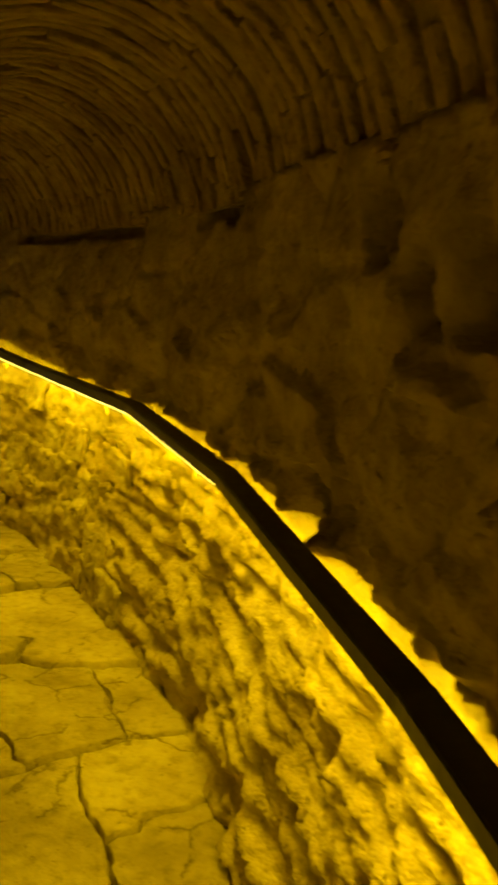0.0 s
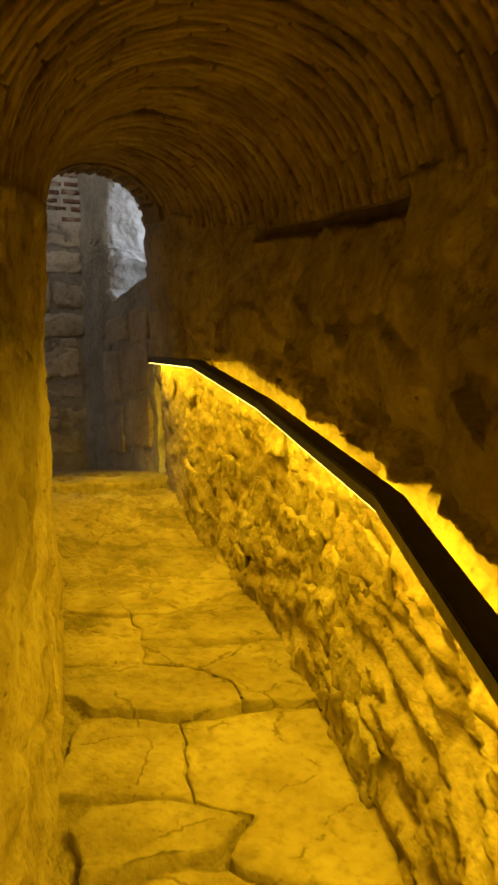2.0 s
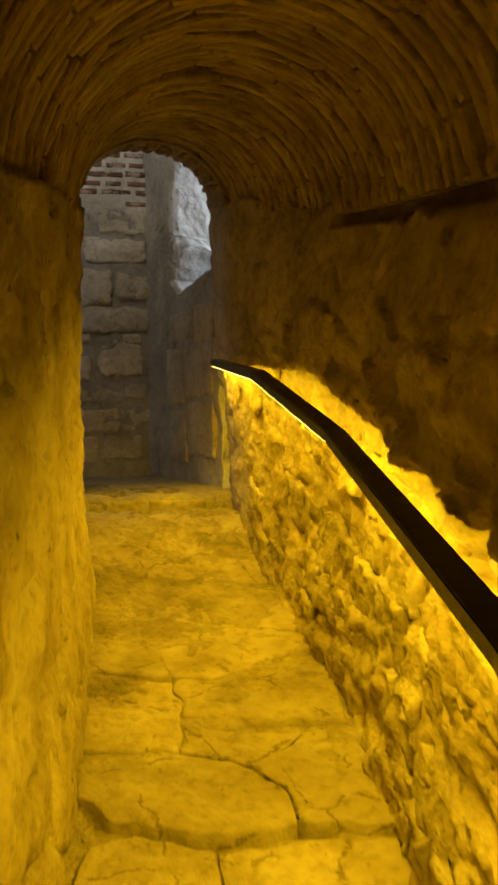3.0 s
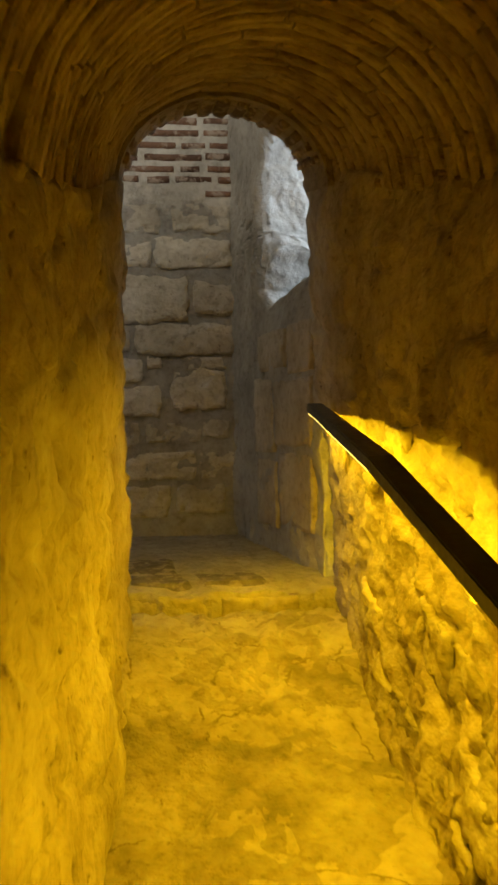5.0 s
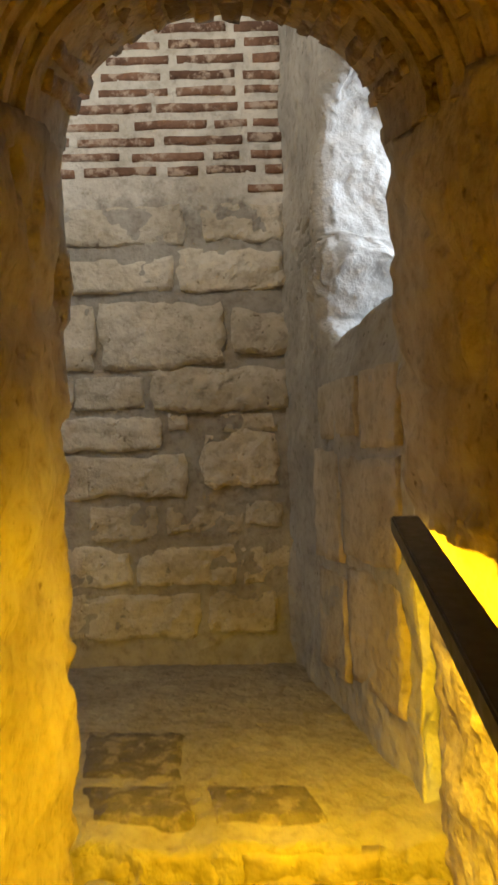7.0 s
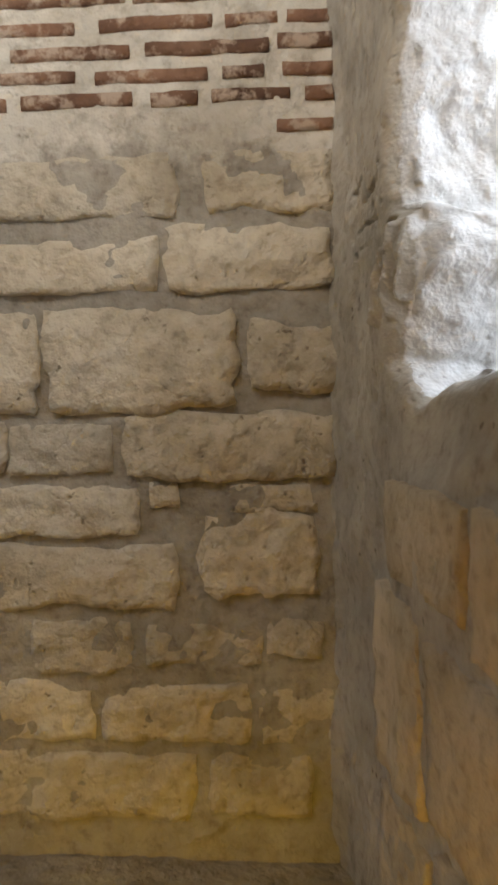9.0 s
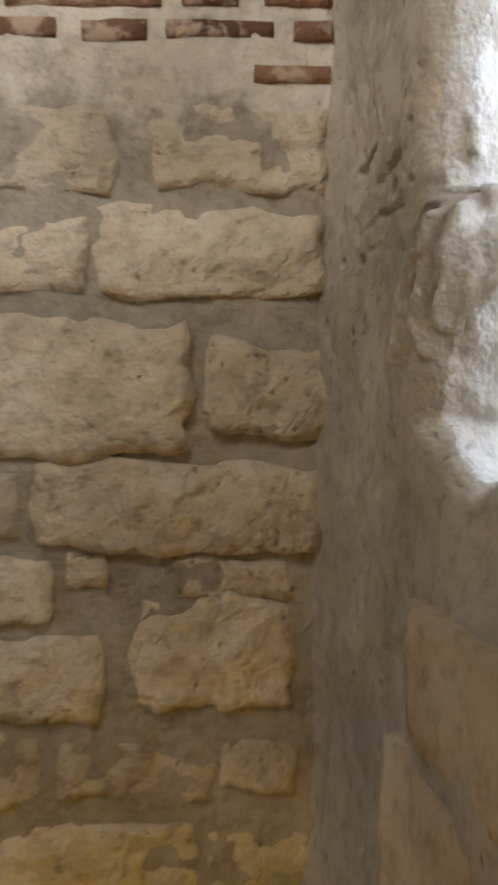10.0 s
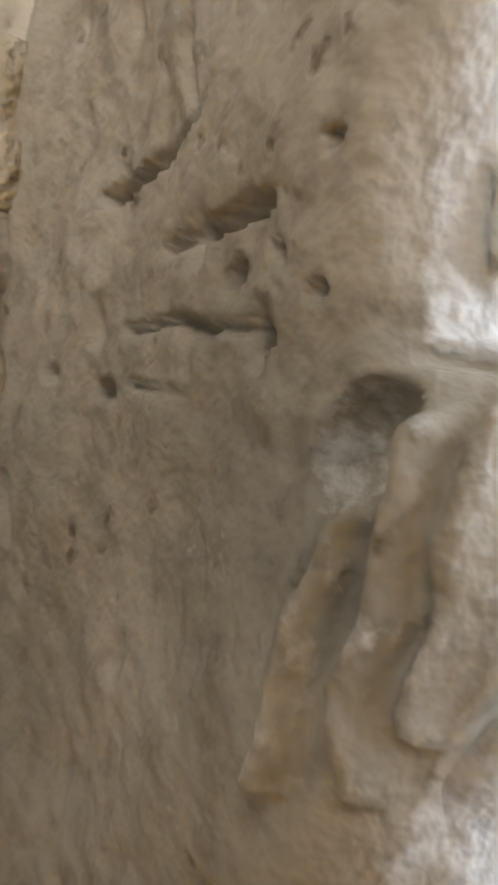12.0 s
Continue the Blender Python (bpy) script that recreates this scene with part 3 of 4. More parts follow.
def nearest(b, z, strokes):
    """The most that any stroke adds at this place, each rounded across its width."""
    most = 0.0
    for (b0, z0), (b1, z1), half, deep in strokes:
        if min(b0, b1) - half < b < max(b0, b1) + half and min(z0, z1) - half < z < max(z0, z1) + half:
            k = max(0.0, min(1.0, ((b - b0) * (b1 - b0) + (z - z0) * (z1 - z0)) / ((b1 - b0) ** 2 + (z1 - z0) ** 2)))
            r = math.hypot(b - b0 - k * (b1 - b0), z - z0 - k * (z1 - z0)) / half
            if r < 1:
                most = max(most, deep * (1 - r * r))
    return most


def to_outline(b, z, poly):
    """How far a place lies from an outline."""
    least = 9.0
    for (b0, z0), (b1, z1) in zip(poly, poly[1:] + poly[:1]):
        k = max(0.0, min(1.0, ((b - b0) * (b1 - b0) + (z - z0) * (z1 - z0)) / ((b1 - b0) ** 2 + (z1 - z0) ** 2)))
        least = min(least, math.hypot(b - b0 - k * (b1 - b0), z - z0 - k * (z1 - z0)))
    return least


def inside(x, y, poly):
    hit = False
    for (x0, y0), (x1, y1) in zip(poly, poly[1:] + poly[:1]):
        if (y0 > y) != (y1 > y) and x < (x1 - x0) * (y - y0) / (y1 - y0) + x0:
            hit = not hit
    return hit


def landing_side():
    bs = np.unique(np.round(np.r_[np.arange(-0.02, 0.46, 0.006), np.arange(0.46, 0.66, 0.004), np.arange(0.66, 1.52, 0.02)], 4))
    zs = np.unique(np.round(np.r_[np.arange(LANDING_Z - 0.3, 2.5, 0.024), np.arange(2.5, 3.02, 0.009), np.arange(3.02, 3.30, 0.005), np.arange(3.30, 3.5, 0.005), np.arange(3.5, 3.7, 0.01), np.arange(3.7, TOP_Z - 0.3, 0.03)], 4))
    front, back = np.zeros((len(bs), len(zs), 3)), np.zeros((len(bs), len(zs), 3))
    keep = np.ones((len(bs) - 1, len(zs) - 1), bool)
    mark = np.zeros((len(bs), len(zs)))
    for i, b in enumerate(bs):
        for j, z in enumerate(zs):
            q = CORNER + SIDE_DIR * b
            p = np.array((q[0], q[1], z))
            d = fbm(p, 2.4, 3) * 0.022 + fbm(p, 8, 4) * 0.008 + fbm(p, 30, 3) * 0.002
            v = noise.voronoi(Vector((b * 2.7 + 3, 0.4, z * 2.4)))[0]
            d += (min(0.14, v[1] - v[0]) - 0.07) * 0.06 * max(0.0, min(1.0, (2.9 - z) / 0.3))
            back_off = max(0.0, min(1.0, (b - 0.26) / 0.22)) * max(0.0, min(1.0, (z - 2.7) / 0.25)) * max(0.0, min(1.0, (4.05 - z) / 0.2)) * max(0.0, min(1.0, (1.5 - b) / 0.25))
            d -= 0.05 * back_off * max(0.0, min(1.0, (b - 0.62) / 0.1))
            wob = 0.006 * noise.noise(Vector((b * 22, z * 22, 8)))
            fold = 1.4 * nearest(b + wob, z, FOLDS)
            mark[i, j] = min(0.14, fold * 12)
            d += fold - 1.35 * nearest(b + wob, z + wob, GOUGES)
            # a smooth dish above the folds
            dish = ((b - 0.528 - 0.25 * (z - 3.225)) / 0.036) ** 2 + ((z - 3.228) / 0.042) ** 2
            if dish < 1:
                d -= 0.042 * (1 - dish) ** 0.7
                mark[i, j] = max(mark[i, j], 0.24)
            # the edge of the hole is broken back
            if 0.4 < b < 1.5 and 2.75 < z < 4.05:
                far = to_outline(b, z, HOLE)
                d -= 0.06 * max(0.0, 1 - far / 0.05) ** 2
                mark[i, j] = max(mark[i, j], 1 - far / (0.022 if z > 3.28 else 0.015))
            pit = noise.voronoi(Vector((b * 15, 0.2, z * 7)))[0][0]
            if pit < 0.20 and fbm(p, 3.1, 2) > -0.12:
                d -= 0.026 * (1 - pit / 0.20)
            if b < 0.06:
                d += 0.012 * (1 - max(0, b) / 0.06) ** 2
            front[i, j] = p + np.array((*SIDE_OUT, 0)) * d
            back[i, j] = p - np.array((*(SIDE_OUT - 0.10 * SIDE_DIR), 0)) * 0.55
    for i in range(len(bs) - 1):
        for j in range(len(zs) - 1):
            b, z = (bs[i] + bs[i + 1]) / 2, (zs[j] + zs[j + 1]) / 2
            w = 0.03 * noise.noise(Vector((b * 14, z * 14, 3.3)))
            if inside(b + w, z + w * 0.7, HOLE):
                keep[i, j] = False
    return solid_sheet("wall_landing", front[::-1], back[::-1], keep[::-1], M_LANDING_WALL, "smoothed grey-brown rendered wall with a broken hole to the daylight",
                       rim=40, rim_noise=0.065, rim_material=M_WHITE, rim_scale=8.0, mark=mark[::-1])


wall_landing = landing_side()


def end_wall():
    aa, zs = np.arange(-0.05, 3.0, 0.03), np.arange(LANDING_Z - 0.3, TOP_Z, 0.03)
    front, back = np.zeros((len(aa), len(zs), 3)), np.zeros((len(aa), len(zs), 3))
    for i, a in enumerate(aa):
        for j, z in enumerate(zs):
            q = CORNER + END_DIR * a
            p = np.array((q[0], q[1], z))
            d = fbm(p, 5, 4) * (0.012 if z < 3.55 else 0.005) + fbm(p, 16, 3) * 0.003
            front[i, j] = p + np.array((*END_OUT, 0)) * d
            back[i, j] = p - np.array((*END_OUT, 0)) * 0.4
    ob = solid_sheet("wall_end", front, back, None, M_POINTING, "limestone block wall with brick courses above and grey pointing")
    return ob


wall_end = end_wall()


def box_part(name, corners, z0, z1, material, label, kind="structure", category=""):
    n = len(corners)
    verts = [(x, y, z0) for x, y in corners] + [(x, y, z1) for x, y in corners]
    faces = [tuple(reversed(range(n))), tuple(range(n, 2 * n))] + [(k, (k + 1) % n, n + (k + 1) % n, n + k) for k in range(n)]
    ob = link(name, verts, faces, material, smooth=False)
    return tagged(ob, label, category or name.split("_")[0], kind=kind)


def quad(o, d1, d2, a0, a1, b0, b1):
    return [tuple(o + d1 * a + d2 * b) for a, b in ((a0, b0), (a1, b0), (a1, b1), (a0, b1))]


# landing floor with a worn front edge
def landing_floor():
    nu, nv = 110, 60
    front, back = np.zeros((nu, nv, 3)), np.zeros((nu, nv, 3))
    near_r = np.array((-2.46, 6.42))
    near_l = near_r + (np.array((-3.21, 5.83)) - near_r) * 2.9
    far_r, far_l = CORNER + np.array((0.03, 0.05)), CORNER + END_DIR * 2.9
    for i, u in enumerate(np.linspace(0, 1, nu)):
        for j, v in enumerate(np.linspace(0, 1, nv)):
            q = (near_r * (1 - u) + near_l * u) * (1 - v) + (far_r * (1 - u) + far_l * u) * v
            p = np.array((q[0], q[1], LANDING_Z))
            worn = 0.5 + 0.5 * noise.noise(Vector((u * 17, v * 9, 4)))
            lip = -(0.012 + 0.07 * worn * worn) * max(0.0, 1 - v / (0.05 + 0.06 * worn))
            w = noise.noise(Vector((u * 22, 0, 1))) * 0.02 * max(0, 1 - v * 8)
            p[:2] += (far_r - near_r) * w
            front[i, j] = p + np.array((0, 0, lip + fbm(p, 4, 3) * 0.010 + fbm(p, 15, 4) * 0.006))
            back[i, j] = (p[0], p[1], LANDING_Z - 0.5)
    return solid_sheet("floor_landing", front[::-1], back[::-1], None, M_LANDING, "trodden mortar landing floor above a rough stone step", rim=12, rim_noise=0.05, rim_scale=10.0)


floor_landing = landing_floor()
# unseen wall with a made-up doorway, there to let the fill lamp in
left_end = CORNER + END_DIR * 2.7
for a0, a1, z0, z1 in ((-0.1, 0.7, LANDING_Z - 0.4, TOP_Z), (1.8, 2.5, LANDING_Z - 0.4, TOP_Z), (0.7, 1.8, 3.75, TOP_Z)):
    box_part("wall_far", quad(left_end, END_OUT, -END_DIR, a0, a1, -0.3, 0.0), z0, z1, M_RENDER, "assumed rendered wall and doorway left of the landing, out of view", category="wall")
# assumed ceiling, never in view, keeps open sky off the landing
box_part("ceiling_landing", quad(CORNER, END_DIR, END_OUT, -1.6, 3.1, -0.5, 2.8), TOP_Z - 0.005, TOP_Z + 0.2, M_RENDER, "assumed rendered ceiling over the landing, out of view", category="ceiling")
# unseen wall added to close the tunnel behind the walker
p0, p1 = on_axis(S0 + 0.05, -1.4), on_axis(S0 + 0.05, 0.6)
p2, p3 = on_axis(S0 - 0.0, 0.6), on_axis(S0 - 0.0, -1.4)
box_part("wall_back", [p3, p2, p1, p0], -1.5, 2.6, M_WALL, "added stone wall shutting the tunnel out of view")

# ---- ground outside ----
box_part("ground", [(-60, -60), (60, -60), (60, 60), (-60, 60)], -1.9, -1.6, M_JOINT, "dusty ground outside the walls", category="ground")

# ---- daylight at the hole and at two assumed openings ----
# assumed opening above the mouth; lamp stands back so the sill shades below
mid = np.array(on_axis(MOUTH_S - 0.55, -1.45))
aim = CORNER + END_DIR * 0.8
area_lamp("daylight_opening", look((mid[0], mid[1], 4.75), (aim[0], aim[1], 4.0)), 1.3, 0.8, OPENING_WATTS, (1.0, 0.95, 0.88))
# added fill lamp in the made-up doorway, evens the light on the side wall
fill_at = left_end + END_OUT * 1.25
area_lamp("daylight_fill", look((fill_at[0], fill_at[1], 2.75), (CORNER[0], CORNER[1], 2.75)), 1.0, 1.9, DAYLIGHT_FILL_WATTS, (0.95, 0.96, 1.0))
out = CORNER + SIDE_DIR * 1.05 - SIDE_OUT * 0.62
tgt = CORNER + SIDE_DIR * 0.75
area_lamp("daylight_hole", look((out[0], out[1], 3.55), (tgt[0], tgt[1], 3.3)), 0.7, 0.9, HOLE_WATTS, (0.80, 0.88, 1.0))

# ---- handrail with its lamp strip ----
def bar(points, w0, w1, h0, h1, bevel=0.004):
    """A mitred bar along points: from w0 to w1 across (right positive), from h0 to h1 in height."""
    pts = [Vector(p) for p in points]
    bm = bmesh.new()
    rings = []
    for k, p in enumerate(pts):
        d0 = (p - pts[k - 1]).normalized() if k else (pts[1] - p).normalized()
        d1 = (pts[k + 1] - p).normalized() if k < len(pts) - 1 else d0
        d = (d0 + d1).normalized()
        side = d.cross(Vector((0, 0, 1))).normalized()
        stretch = 1 / max(0.5, d.dot(d0))
        up = side.cross(d).normalized()
        rings.append([bm.verts.new(p + side * w * stretch + up * h) for w, h in ((w0, h0), (w1, h0), (w1, h1), (w0, h1))])
    for r0, r1 in zip(rings, rings[1:]):
        for k in range(4):
            bm.faces.new((r0[k], r0[(k + 1) % 4], r1[(k + 1) % 4], r1[k]))
    bm.faces.new(rings[0][::-1])
    bm.faces.new(rings[-1])
    bmesh.ops.recalc_face_normals(bm, faces=bm.faces)
    if bevel:
        bmesh.ops.bevel(bm, geom=list(bm.edges), offset=bevel, segments=2, affect="EDGES")
    return bm


handrail = new("handrail")
handrail.location = RAIL[0]
tagged(handrail, "black metal handrail with a lit yellow strip on stone wall", "handrail")
part("rail", bar(RAIL, -0.033, 0.033, -0.022, 0.016), M_RAIL, handrail)
part("led_strip", bar(RAIL, -0.026, -0.020, -0.026, -0.0225, 0.0), M_LED, handrail, "glowing yellow strip under the rail")
for a, b in zip(RAIL, RAIL[1:]):
    a, b = Vector(a), Vector(b)
    d = (b - a).normalized()
    side = d.cross(Vector((0, 0, 1))).normalized()
    up = side.cross(d)
    for tilt, shift, watts, spread in LED_BEAMS:
        m = Matrix((side, d, up)).transposed().to_4x4() @ pose(0, 0, 0, 0, tilt)
        m.translation = (a + b) / 2 - up * 0.028 + side * shift
        area_lamp("led_light", m, 0.006, (b - a).length, watts * (b - a).length, LED_COLOUR).data.spread = radians(spread)


def bracket(along):
    """A short flat stem under the rail, so many metres along it."""
    for a, b in zip(RAIL, RAIL[1:]):
        a, b = Vector(a), Vector(b)
        if along <= (b - a).length:
            break
        along -= (b - a).length
    d = (b - a).normalized()
    side = d.cross(Vector((0, 0, 1))).normalized()
    flat = Vector((0, 0, 1)).cross(side)
    at = a + d * along
    turn = Matrix((side, flat, Vector((0, 0, 1)))).transposed().to_4x4()
    bm = bmesh.new()
    bmesh.ops.create_cube(bm, size=1.0, matrix=Matrix.Translation(at) @ turn @ Matrix.Translation((0.012, 0, -0.048)) @ Matrix.Diagonal((0.008, 0.022, 0.060, 1)))
    bmesh.ops.bevel(bm, geom=list(bm.edges), offset=0.0015, segments=2, affect="EDGES")
    part("bracket", bm, M_STEEL, handrail, "pale painted steel bracket")


for along in BRACKETS:
    bracket(along)

# ---- pieces: rubble under the handrail ----
rng = random.Random(11)
RUBBLE_FROM = 6.2
h = 0.0
row = 0
count = 0
while h < 1.0:
    rh = rng.uniform(0.13, 0.25)
    s = RUBBLE_FROM + rng.uniform(0, 0.2)
    while s < S_END - 0.15 and count < 300:
        w = rng.uniform(0.13, 0.32)
        if rng.random() < 0.5:
            sc, hc = s + w / 2, h + rh / 2 + rng.uniform(-0.02, 0.02)
            p, d, away = right_wall(sc, max(0.0, hc))
            tx, ty = np.interp(sc, AXIS_S, TAN[:, 0]), np.interp(sc, AXIS_S, TAN[:, 1])
            tilt = rng.uniform(-0.12, 0.12)
            along = np.array((tx, ty, 0.21 + tilt))
            along /= np.linalg.norm(along)
            up = np.cross(away, along) * -1
            if up[2] < 0:
                up = -up
            yaw = rng.uniform(-0.2, 0.2)
            up = up + away * rng.uniform(-0.25, 0.18)
            up /= np.linalg.norm(up)
            out_dir = away * math.cos(yaw) + along * math.sin(yaw)
            rock("stone", p - away * 0.005, along, up, out_dir / np.linalg.norm(out_dir), w * 0.97, min(rh * 1.05, 1.0 - h + 0.08), rng.uniform(-0.022, 0.008), count + 1, M_RUBBLE, wall_right,
                 rough=0.022, corner=rng.uniform(0.0, 0.12), cell=0.015, chips=1.7, bevel=0.018)
            count += 1
        s += w + rng.uniform(0.0, 0.03)
    h += rh
    row += 1

# ---- pieces: floor slabs ----
def slab(*outline, lift=0.0, tilt=0.03, gap=0.007):
    """One worn paving stone. outline: its corners, as metres from the foot of the rail-side wall (left negative) and along it."""
    c = [np.array(q) for q in outline]
    mid_c = sum(c) / len(c)
    ring = []
    for a, b in zip(c, c[1:] + c[:1]):
        n = max(1, int(np.linalg.norm(b - a) / 0.03))
        ring += [a + (b - a) * k / n for k in range(n)]
    verts, faces, n = [], [], len(ring)
    levels = ((gap, -0.06), (gap, -0.006), (gap + 0.007, 0.0)) + tuple((f, 0.0) for f in (0.10, 0.22, 0.36, 0.52, 0.70, 0.86))
    for k, (inset, drop) in enumerate(levels + ((1.0, 0.0),)):
        for q in ring if inset < 1 else ring[:1]:
            way = mid_c - q
            far = np.linalg.norm(way)
            u, s = q + way * (min(inset / far, 0.5) if k < 3 else inset)
            w = noise.noise_vector(Vector((s * 4, u * 4, 0.3))) * 0.035 + noise.noise_vector(Vector((s * 14, u * 14, 2))) * 0.020 + noise.noise_vector(Vector((s * 40, u * 40, 5))) * 0.006
            fade = max(0.0, 1 - inset * 1.5)
            x, y, z = tunnel(s + w.x * fade, u + w.y * fade, 0)
            p = Vector((x, y, z))
            z += lift + drop - tilt * (s - mid_c[1]) + fbm(p, 3.2, 3) * 0.009 + fbm(p, 13, 4) * 0.007 + fbm(p, 34, 3) * 0.003 + rise(s, u)
            verts.append((x, y, z))
    for k in range(len(levels) - 1):
        for m in range(n):
            faces.append((k * n + m, k * n + (m + 1) % n, (k + 1) * n + (m + 1) % n, (k + 1) * n + m))
    last = (len(levels) - 1) * n
    faces += [(last + m, last + (m + 1) % n, last + n) for m in range(n)]
    area = sum(a[0] * b[1] - a[1] * b[0] for a, b in zip(c, c[1:] + c[:1]))
    if area < 0:
        faces = [tuple(reversed(f)) for f in faces]
    return link("slab", verts, faces, M_SLAB, floor)


L, R = -WIDTH - 0.02, 0.06
slab((L, 0.6), (-0.40, 0.6), (-0.36, 1.3), (L, 1.25))
slab((-0.40, 0.6), (R, 0.6), (R, 1.35), (-0.36, 1.3))
slab((L, 1.25), (-0.36, 1.3), (R, 1.35), (R, 1.9), (-0.5, 2.0), (L, 1.95))
slab((L, 1.95), (-0.5, 2.0), (-0.46, 2.6), (L, 2.7))
slab((-0.5, 2.0), (R, 1.9), (R, 2.7), (-0.46, 2.6))
slab((L, 2.7), (-0.46, 2.6), (R, 2.7), (R, 3.3), (-0.3, 3.35), (L, 3.2))
slab((L, 3.2), (-0.3, 3.35), (-0.35, 3.95), (L, 3.9))
slab((-0.3, 3.35), (R, 3.3), (R, 4.0), (-0.35, 3.95))
slab((L, 3.9), (-0.35, 3.95), (R, 4.0), (R, 4.6), (-0.30, 4.6), (L, 4.55))
slab((L, 4.55), (-0.30, 4.6), (-0.29, 5.02), (-0.30, 5.47), (-0.45, 5.42), (-0.73, 5.36), (L, 5.32))
slab((-0.30, 4.6), (R, 4.6), (R, 5.16), (-0.19, 5.06), (-0.29, 5.02))
slab((-0.29, 5.02), (-0.19, 5.06), (R, 5.16), (R, 5.52), (-0.15, 5.54), (-0.30, 5.47))
slab((L, 5.32), (-0.73, 5.36), (-0.45, 5.42), (-0.50, 5.50), (-0.55, 5.70), (-0.77, 5.78), (L, 5.80))
slab((-0.45, 5.42), (-0.30, 5.47), (-0.15, 5.54), (-0.14, 5.8), (-0.14, 6.05), (-0.28, 6.10), (-0.40, 6.20), (-0.54, 6.20), (-0.68, 6.15),
     (-0.82, 6.14), (L, 6.0), (L, 5.80), (-0.77, 5.78), (-0.55, 5.70), (-0.50, 5.50))
slab((-0.15, 5.54), (R, 5.52), (R, 6.02), (-0.14, 6.05), (-0.14, 5.8), lift=-0.004)
slab((-0.82, 6.40), (-0.76, 6.50), (-0.60, 6.505), (-0.48, 6.47), (-0.34, 6.36), (-0.43, 6.235), (-0.54, 6.22), (-0.68, 6.17), (-0.77, 6.175), lift=0.010)
slab((L, 6.62), (-0.61, 6.53), (-0.47, 6.50), (-0.46, 6.94), (-0.54, 6.97), (-0.72, 7.04), (-0.80, 7.0), lift=-0.012)
slab((-0.47, 6.50), (-0.32, 6.36), (-0.40, 6.21), (-0.28, 6.10), (-0.14, 6.05), (R, 6.02), (R, 6.96), (-0.25, 6.96), (-0.46, 6.94), lift=-0.002)
slab((L, 7.16), (-0.72, 7.05), (-0.54, 6.975), (-0.42, 6.95), (-0.24, 6.97), (-0.19, 7.03), (-0.32, 7.27), (-0.40, 7.33), (-0.54, 7.37), (L, 7.42), lift=0.006, gap=0.003)
slab((-0.19, 7.03), (-0.24, 6.97), (R, 6.97), (R, 7.46), (-0.08, 7.475), (-0.10, 7.44), (-0.28, 7.455), (-0.30, 7.49), (-0.42, 7.50), (-0.54, 7.56), (-0.54, 7.37), (-0.40, 7.33), (-0.32, 7.27), lift=0.004, gap=0.003)
slab((L, 7.42), (-0.54, 7.37), (-0.54, 7.58), (-0.53, 7.84), (L, 7.95), gap=0.003)
slab((-0.54, 7.58), (-0.27, 7.52), (R, 7.47), (R, 8.0), (-0.2, 7.95), (-0.37, 7.84), (-0.53, 7.84), lift=0.006, gap=0.003)
slab((-0.53, 7.84), (-0.37, 7.84), (-0.2, 7.95), (R, 8.0), (R, 8.6), (-0.07, 8.62), (-0.45, 8.86), (-0.60, 8.5), (-0.62, 8.1), gap=0.003)
slab((L, 7.95), (-0.53, 7.84), (-0.62, 8.1), (-0.60, 8.5), (-0.45, 8.86), (L, 8.95), lift=-0.004, gap=0.003)
slab((L, 8.95), (-0.45, 8.86), (-0.07, 8.62), (R, 8.6), (R, 9.68), (L, 9.68), tilt=0.0, gap=0.003)

# ---- pieces: rough stones of the step ----
rng = random.Random(31)
near_r, near_l = np.array((-2.46, 6.42)), np.array((-3.32, 5.745))
run = near_l - near_r
length = np.linalg.norm(run)
run /= length
face = np.array((run[1], -run[0]))
if np.dot(face, CORNER - near_r) > 0:
    face = -face
k = 980
for z0, hh in ((1.28, 0.22),):
    a = 0.02
    while a < length - 0.05:
        w = min(rng.uniform(0.22, 0.5), length - a)
        q = near_r + run * (a + w / 2)
        k += 1
        rock("step_stone", (q[0], q[1], z0 + hh / 2 - 0.01), (*run, 0), (0, 0, 1), (*face, 0), w * 1.03, hh, rng.uniform(0.008, 0.024), k, M_SLAB, floor_landing,
             rough=0.026, corner=0.04, cell=0.015, chips=0.35, top_soft=0.6)
        a += w

# ---- pieces: voussoirs of the mouth ----
rng = random.Random(21)
ang = 15.0
k = 900
while ang < 160:
    step = rng.uniform(8.0, 11.0)
    mid_a = ang + step / 2 + rng.uniform(-0.8, 0.8)
    rad = VAULT_R * (1 - 0.21 * narrowing(MOUTH_S))
    r_in = VAULT_R - rng.uniform(0.010, 0.034)
    p_in, p_up = vault_point(MOUTH_S - 0.16, mid_a, r_in), vault_point(MOUTH_S - 0.16, mid_a, r_in + 0.2)
    out_dir = (p_in - p_up) / np.linalg.norm(p_in - p_up)
    t = vault_point(MOUTH_S, mid_a, r_in) - vault_point(MOUTH_S - 0.32, mid_a, r_in)
    t /= np.linalg.norm(t)
    out_dir = out_dir - t * np.dot(t, out_dir)
    out_dir /= np.linalg.norm(out_dir)
    across = np.cross(t, out_dir)
    k += 1
    rock("voussoir", p_in + t * rng.uniform(-0.01, 0.012), across / np.linalg.norm(across), t, out_dir, rad * radians(step) * rng.uniform(0.62, 0.95), rng.uniform(0.26, 0.37), 0.004, k, M_VOUSSOIR, wall_mouth,
         rough=0.016, corner=0.15, cell=0.013, sink=0.05, chips=1.9, bevel=0.02)
    ang += step

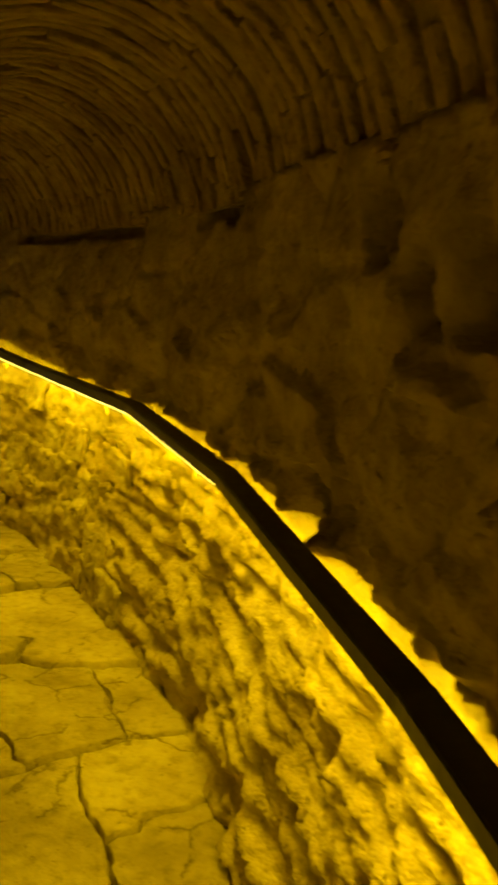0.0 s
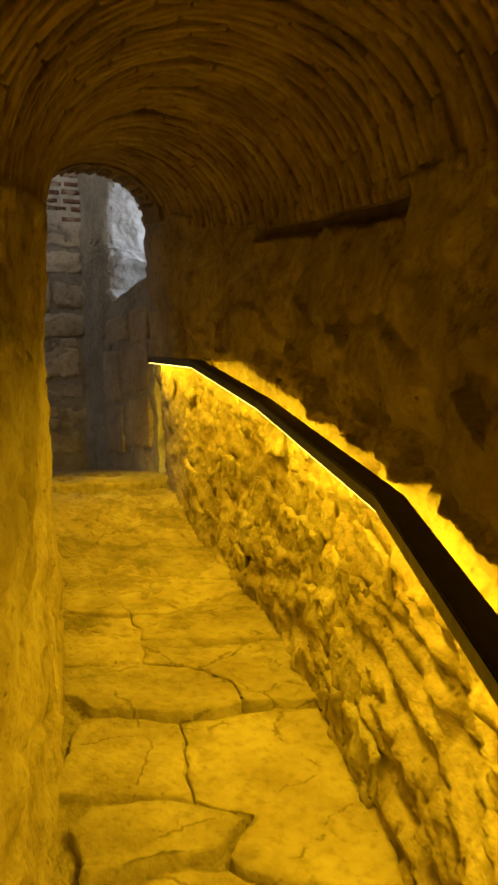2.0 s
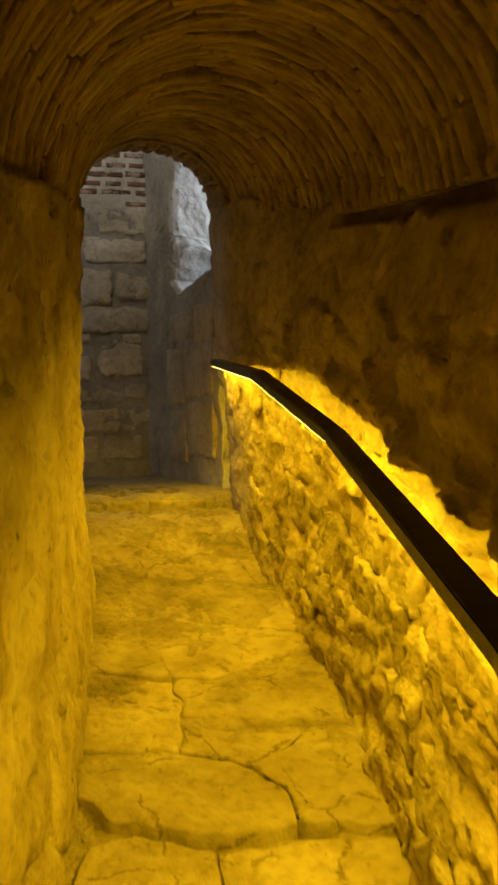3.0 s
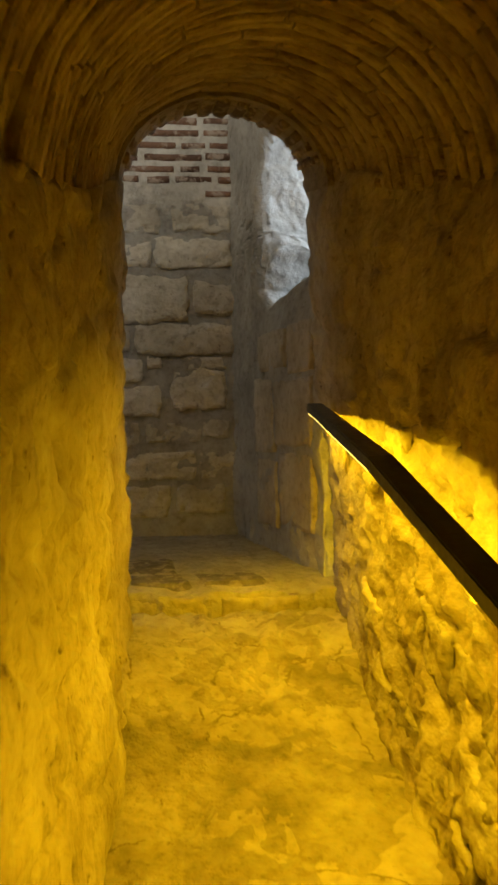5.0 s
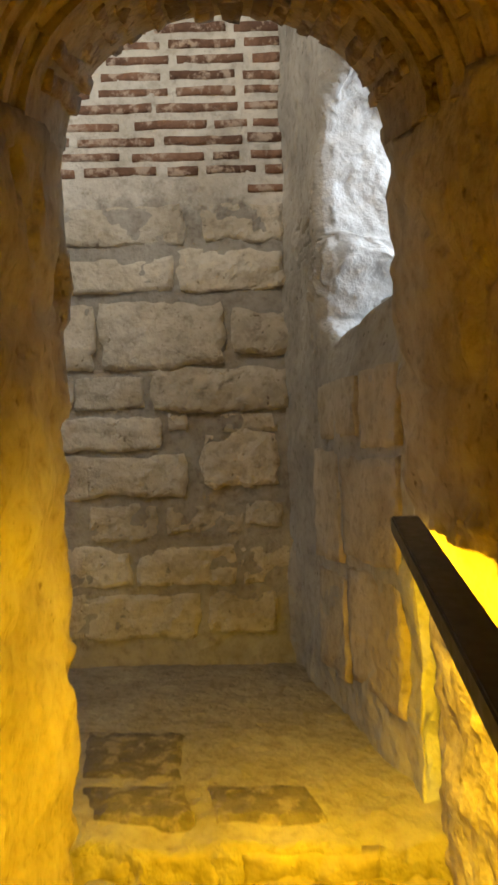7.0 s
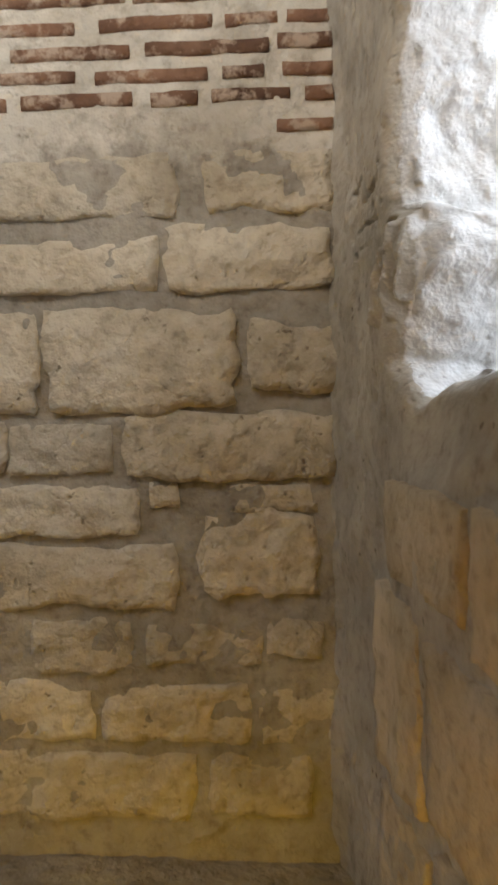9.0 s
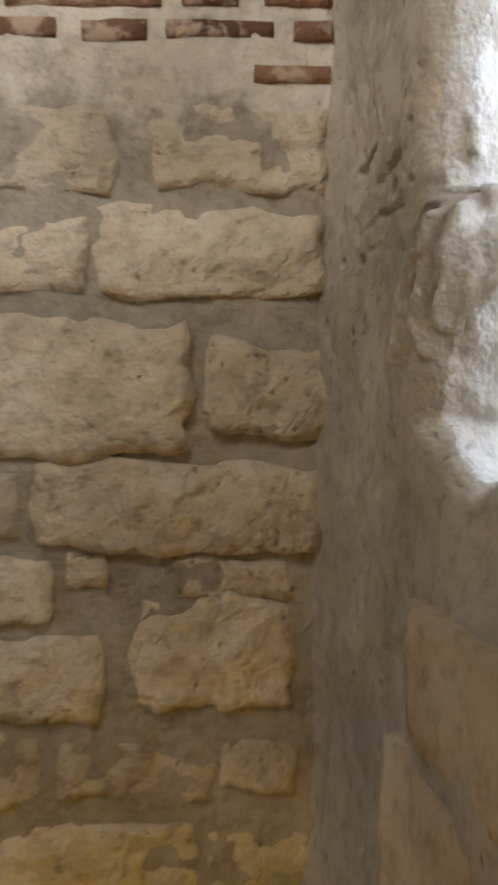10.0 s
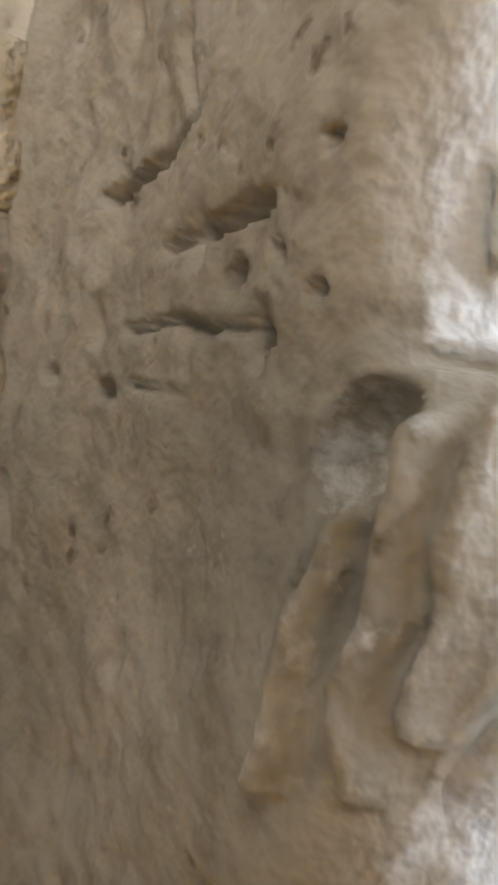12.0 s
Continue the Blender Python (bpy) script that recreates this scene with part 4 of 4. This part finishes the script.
# ---- pieces: blocks of the landing wall ----
for k, (b0, b1, z0, z1) in enumerate([(0.55, 1.03, 2.50, 2.71), (1.06, 1.40, 2.46, 2.71), (0.46, 0.80, 2.06, 2.47), (0.83, 1.40, 2.10, 2.44),
                                      (0.50, 0.86, 1.66, 2.03), (0.89, 1.40, 1.70, 2.07)]):
    q = CORNER + SIDE_DIR * (b0 + b1) / 2
    # these blocks have the strip's yellow light mixed into their tan
    rock("stone", (q[0], q[1], (z0 + z1) / 2), (*SIDE_DIR, 0), (0, 0, 1), (*SIDE_OUT, 0), b1 - b0, z1 - z0, 0.016, 950 + k, M_TAN_LIT, wall_landing, rough=0.009, corner=0.05, cell=0.02, chips=0.45, bevel=0.008)

# ---- pieces: landing tiles ----
def tile(corners, seed):
    c = [np.array(q) for q in corners]
    mid_c = sum(c) / 4
    c = [mid_c + (q - mid_c) * 1.12 for q in c]
    verts, faces, n = [], [], 10
    for i in range(n + 1):
        for j in range(n + 1):
            a, b = i / n, j / n
            q = (c[0] * (1 - a) + c[1] * a) * (1 - b) + (c[3] * (1 - a) + c[2] * a) * b
            w = noise.noise_vector(Vector((q[0] * 16, q[1] * 16, seed))) * 0.012
            edge = min(a, 1 - a, b, 1 - b)
            p = Vector((q[0] + w.x, q[1] + w.y, LANDING_Z))
            verts.append((p.x, p.y, LANDING_Z + fbm(p, 4, 3) * 0.010 + fbm(p, 15, 4) * 0.006 + (0.007 if edge > 0 else -0.03)))
    for i in range(n):
        for j in range(n):
            faces.append((i * (n + 1) + j, (i + 1) * (n + 1) + j, (i + 1) * (n + 1) + j + 1, i * (n + 1) + j + 1))
    return link("tile", verts, faces, M_DARK_TILE, floor_landing, label="dark worn tile")


tile([(-3.26, 5.90), (-3.06, 6.06), (-3.22, 6.20), (-3.46, 6.01)], 1)
tile([(-3.02, 6.09), (-2.80, 6.27), (-2.95, 6.40), (-3.18, 6.22)], 2)
tile([(-3.50, 6.05), (-3.26, 6.22), (-3.53, 6.52), (-3.84, 6.34)], 3)

# ---- pieces: blocks of the end wall ----
END_STONES = [(.01, .36, 3.41, 3.57, .010), (.45, 1.04, 3.40, 3.57, .012), (.01, .48, 3.19, 3.365, .03), (.51, 1.07, 3.19, 3.335, .03),
              (.0, .245, 2.90, 3.09, .035), (.285, .825, 2.85, 3.14, .04), (.87, 1.12, 2.85, 3.13, .035), (.0, .61, 2.655, 2.84, .035),
              (.65, .95, 2.67, 2.81, .03), (.97, 1.2, 2.67, 2.82, .03), (.58, 1.07, 2.49, 2.625, .03), (.46, .54, 2.575, 2.64, .02),
              (.06, .31, 2.56, 2.63, .012), (.46, 1.12, 2.275, 2.46, .03), (.06, .39, 2.31, 2.55, .018), (.61, .9, 2.09, 2.23, .02),
              (.22, .555, 2.115, 2.23, .015), (.05, .2, 2.14, 2.24, .012), (.72, 1.09, 1.885, 2.05, .018), (.255, .69, 1.885, 2.05, .015),
              (.01, .225, 1.89, 2.05, .012), (.43, 1.07, 1.65, 1.84, .022), (.095, .365, 1.67, 1.84, .022)]
rng = random.Random(8)
for z0, z1 in ((1.58, 1.85), (1.9, 2.06), (2.1, 2.25), (2.29, 2.47), (2.5, 2.63), (2.67, 2.83), (2.86, 3.14), (3.19, 3.35), (3.4, 3.57)):
    a = 1.16 + rng.uniform(0, 0.06)
    while a < 2.6:
        w = rng.uniform(0.3, 0.6)
        END_STONES.append((a, a + w, z0, z1, rng.uniform(0.02, 0.035)))
        a += w + 0.04
for k, (a0, a1, z0, z1, d) in enumerate(END_STONES):
    q = CORNER + END_DIR * (a0 + a1) / 2
    d *= 0.68 if z0 > 2.6 else 0.5
    a0, a1, z0, z1 = a0 - 0.012, a1 + 0.012, z0 - 0.008, z1 + 0.012
    rock("stone", (q[0], q[1], (z0 + z1) / 2), (*END_DIR, 0), (0, 0, 1), (*END_OUT, 0), a1 - a0, z1 - z0, d, 400 + k, M_ASHLAR, wall_end, rough=0.019, corner=0.16, cell=0.016, chips=1.1, top_soft=0.7, bevel=0.014)

END_BRICKS = [(3.646, [(.0, .17)]), (3.728, [(.0, .09), (.12, .35), (.375, .525), (.56, .90), (.93, 1.16)]), (3.796, [(.0, .15), (.19, .32), (.35, .685), (.725, 1.05)]),
              (3.867, [(.0, .165), (.175, .54), (.57, .925), (.95, 1.2)]), (3.938, [(.0, .14), (.15, .31), (.33, .67), (.725, 1.05)]),
              (4.012, [(.0, .175), (.19, .57), (.575, .97)])]
for r in range(1, 9):
    a = rng.uniform(-0.15, 0.0)
    row_bricks = []
    while a < 2.6:
        w = rng.uniform(0.26, 0.36)
        row_bricks.append((max(0.0, a), a + w))
        a += w + 0.025
    END_BRICKS.append((4.012 + 0.072 * r, row_bricks))
k = 700
for z, spans in END_BRICKS:
    if z < 4.05 and z > 3.7:
        a = spans[-1][1] + 0.03
        while a < 2.5:
            w = rng.uniform(0.28, 0.34)
            spans.append((a, a + w))
            a += w + 0.028
    for a0, a1 in spans:
        if a1 - a0 < 0.04:
            continue
        k += 1
        q = CORNER + END_DIR * (a0 + a1) / 2
        rock("brick", (q[0], q[1], z + rng.uniform(-0.004, 0.004)), (*END_DIR, 0), (0, 0, 1), (*END_OUT, 0), a1 - a0, rng.uniform(0.045, 0.054), rng.uniform(0.004, 0.010), k, M_BRICK, wall_end,
             rough=0.006, corner=0.08, cell=0.022, chips=1.0, bevel=0.012)
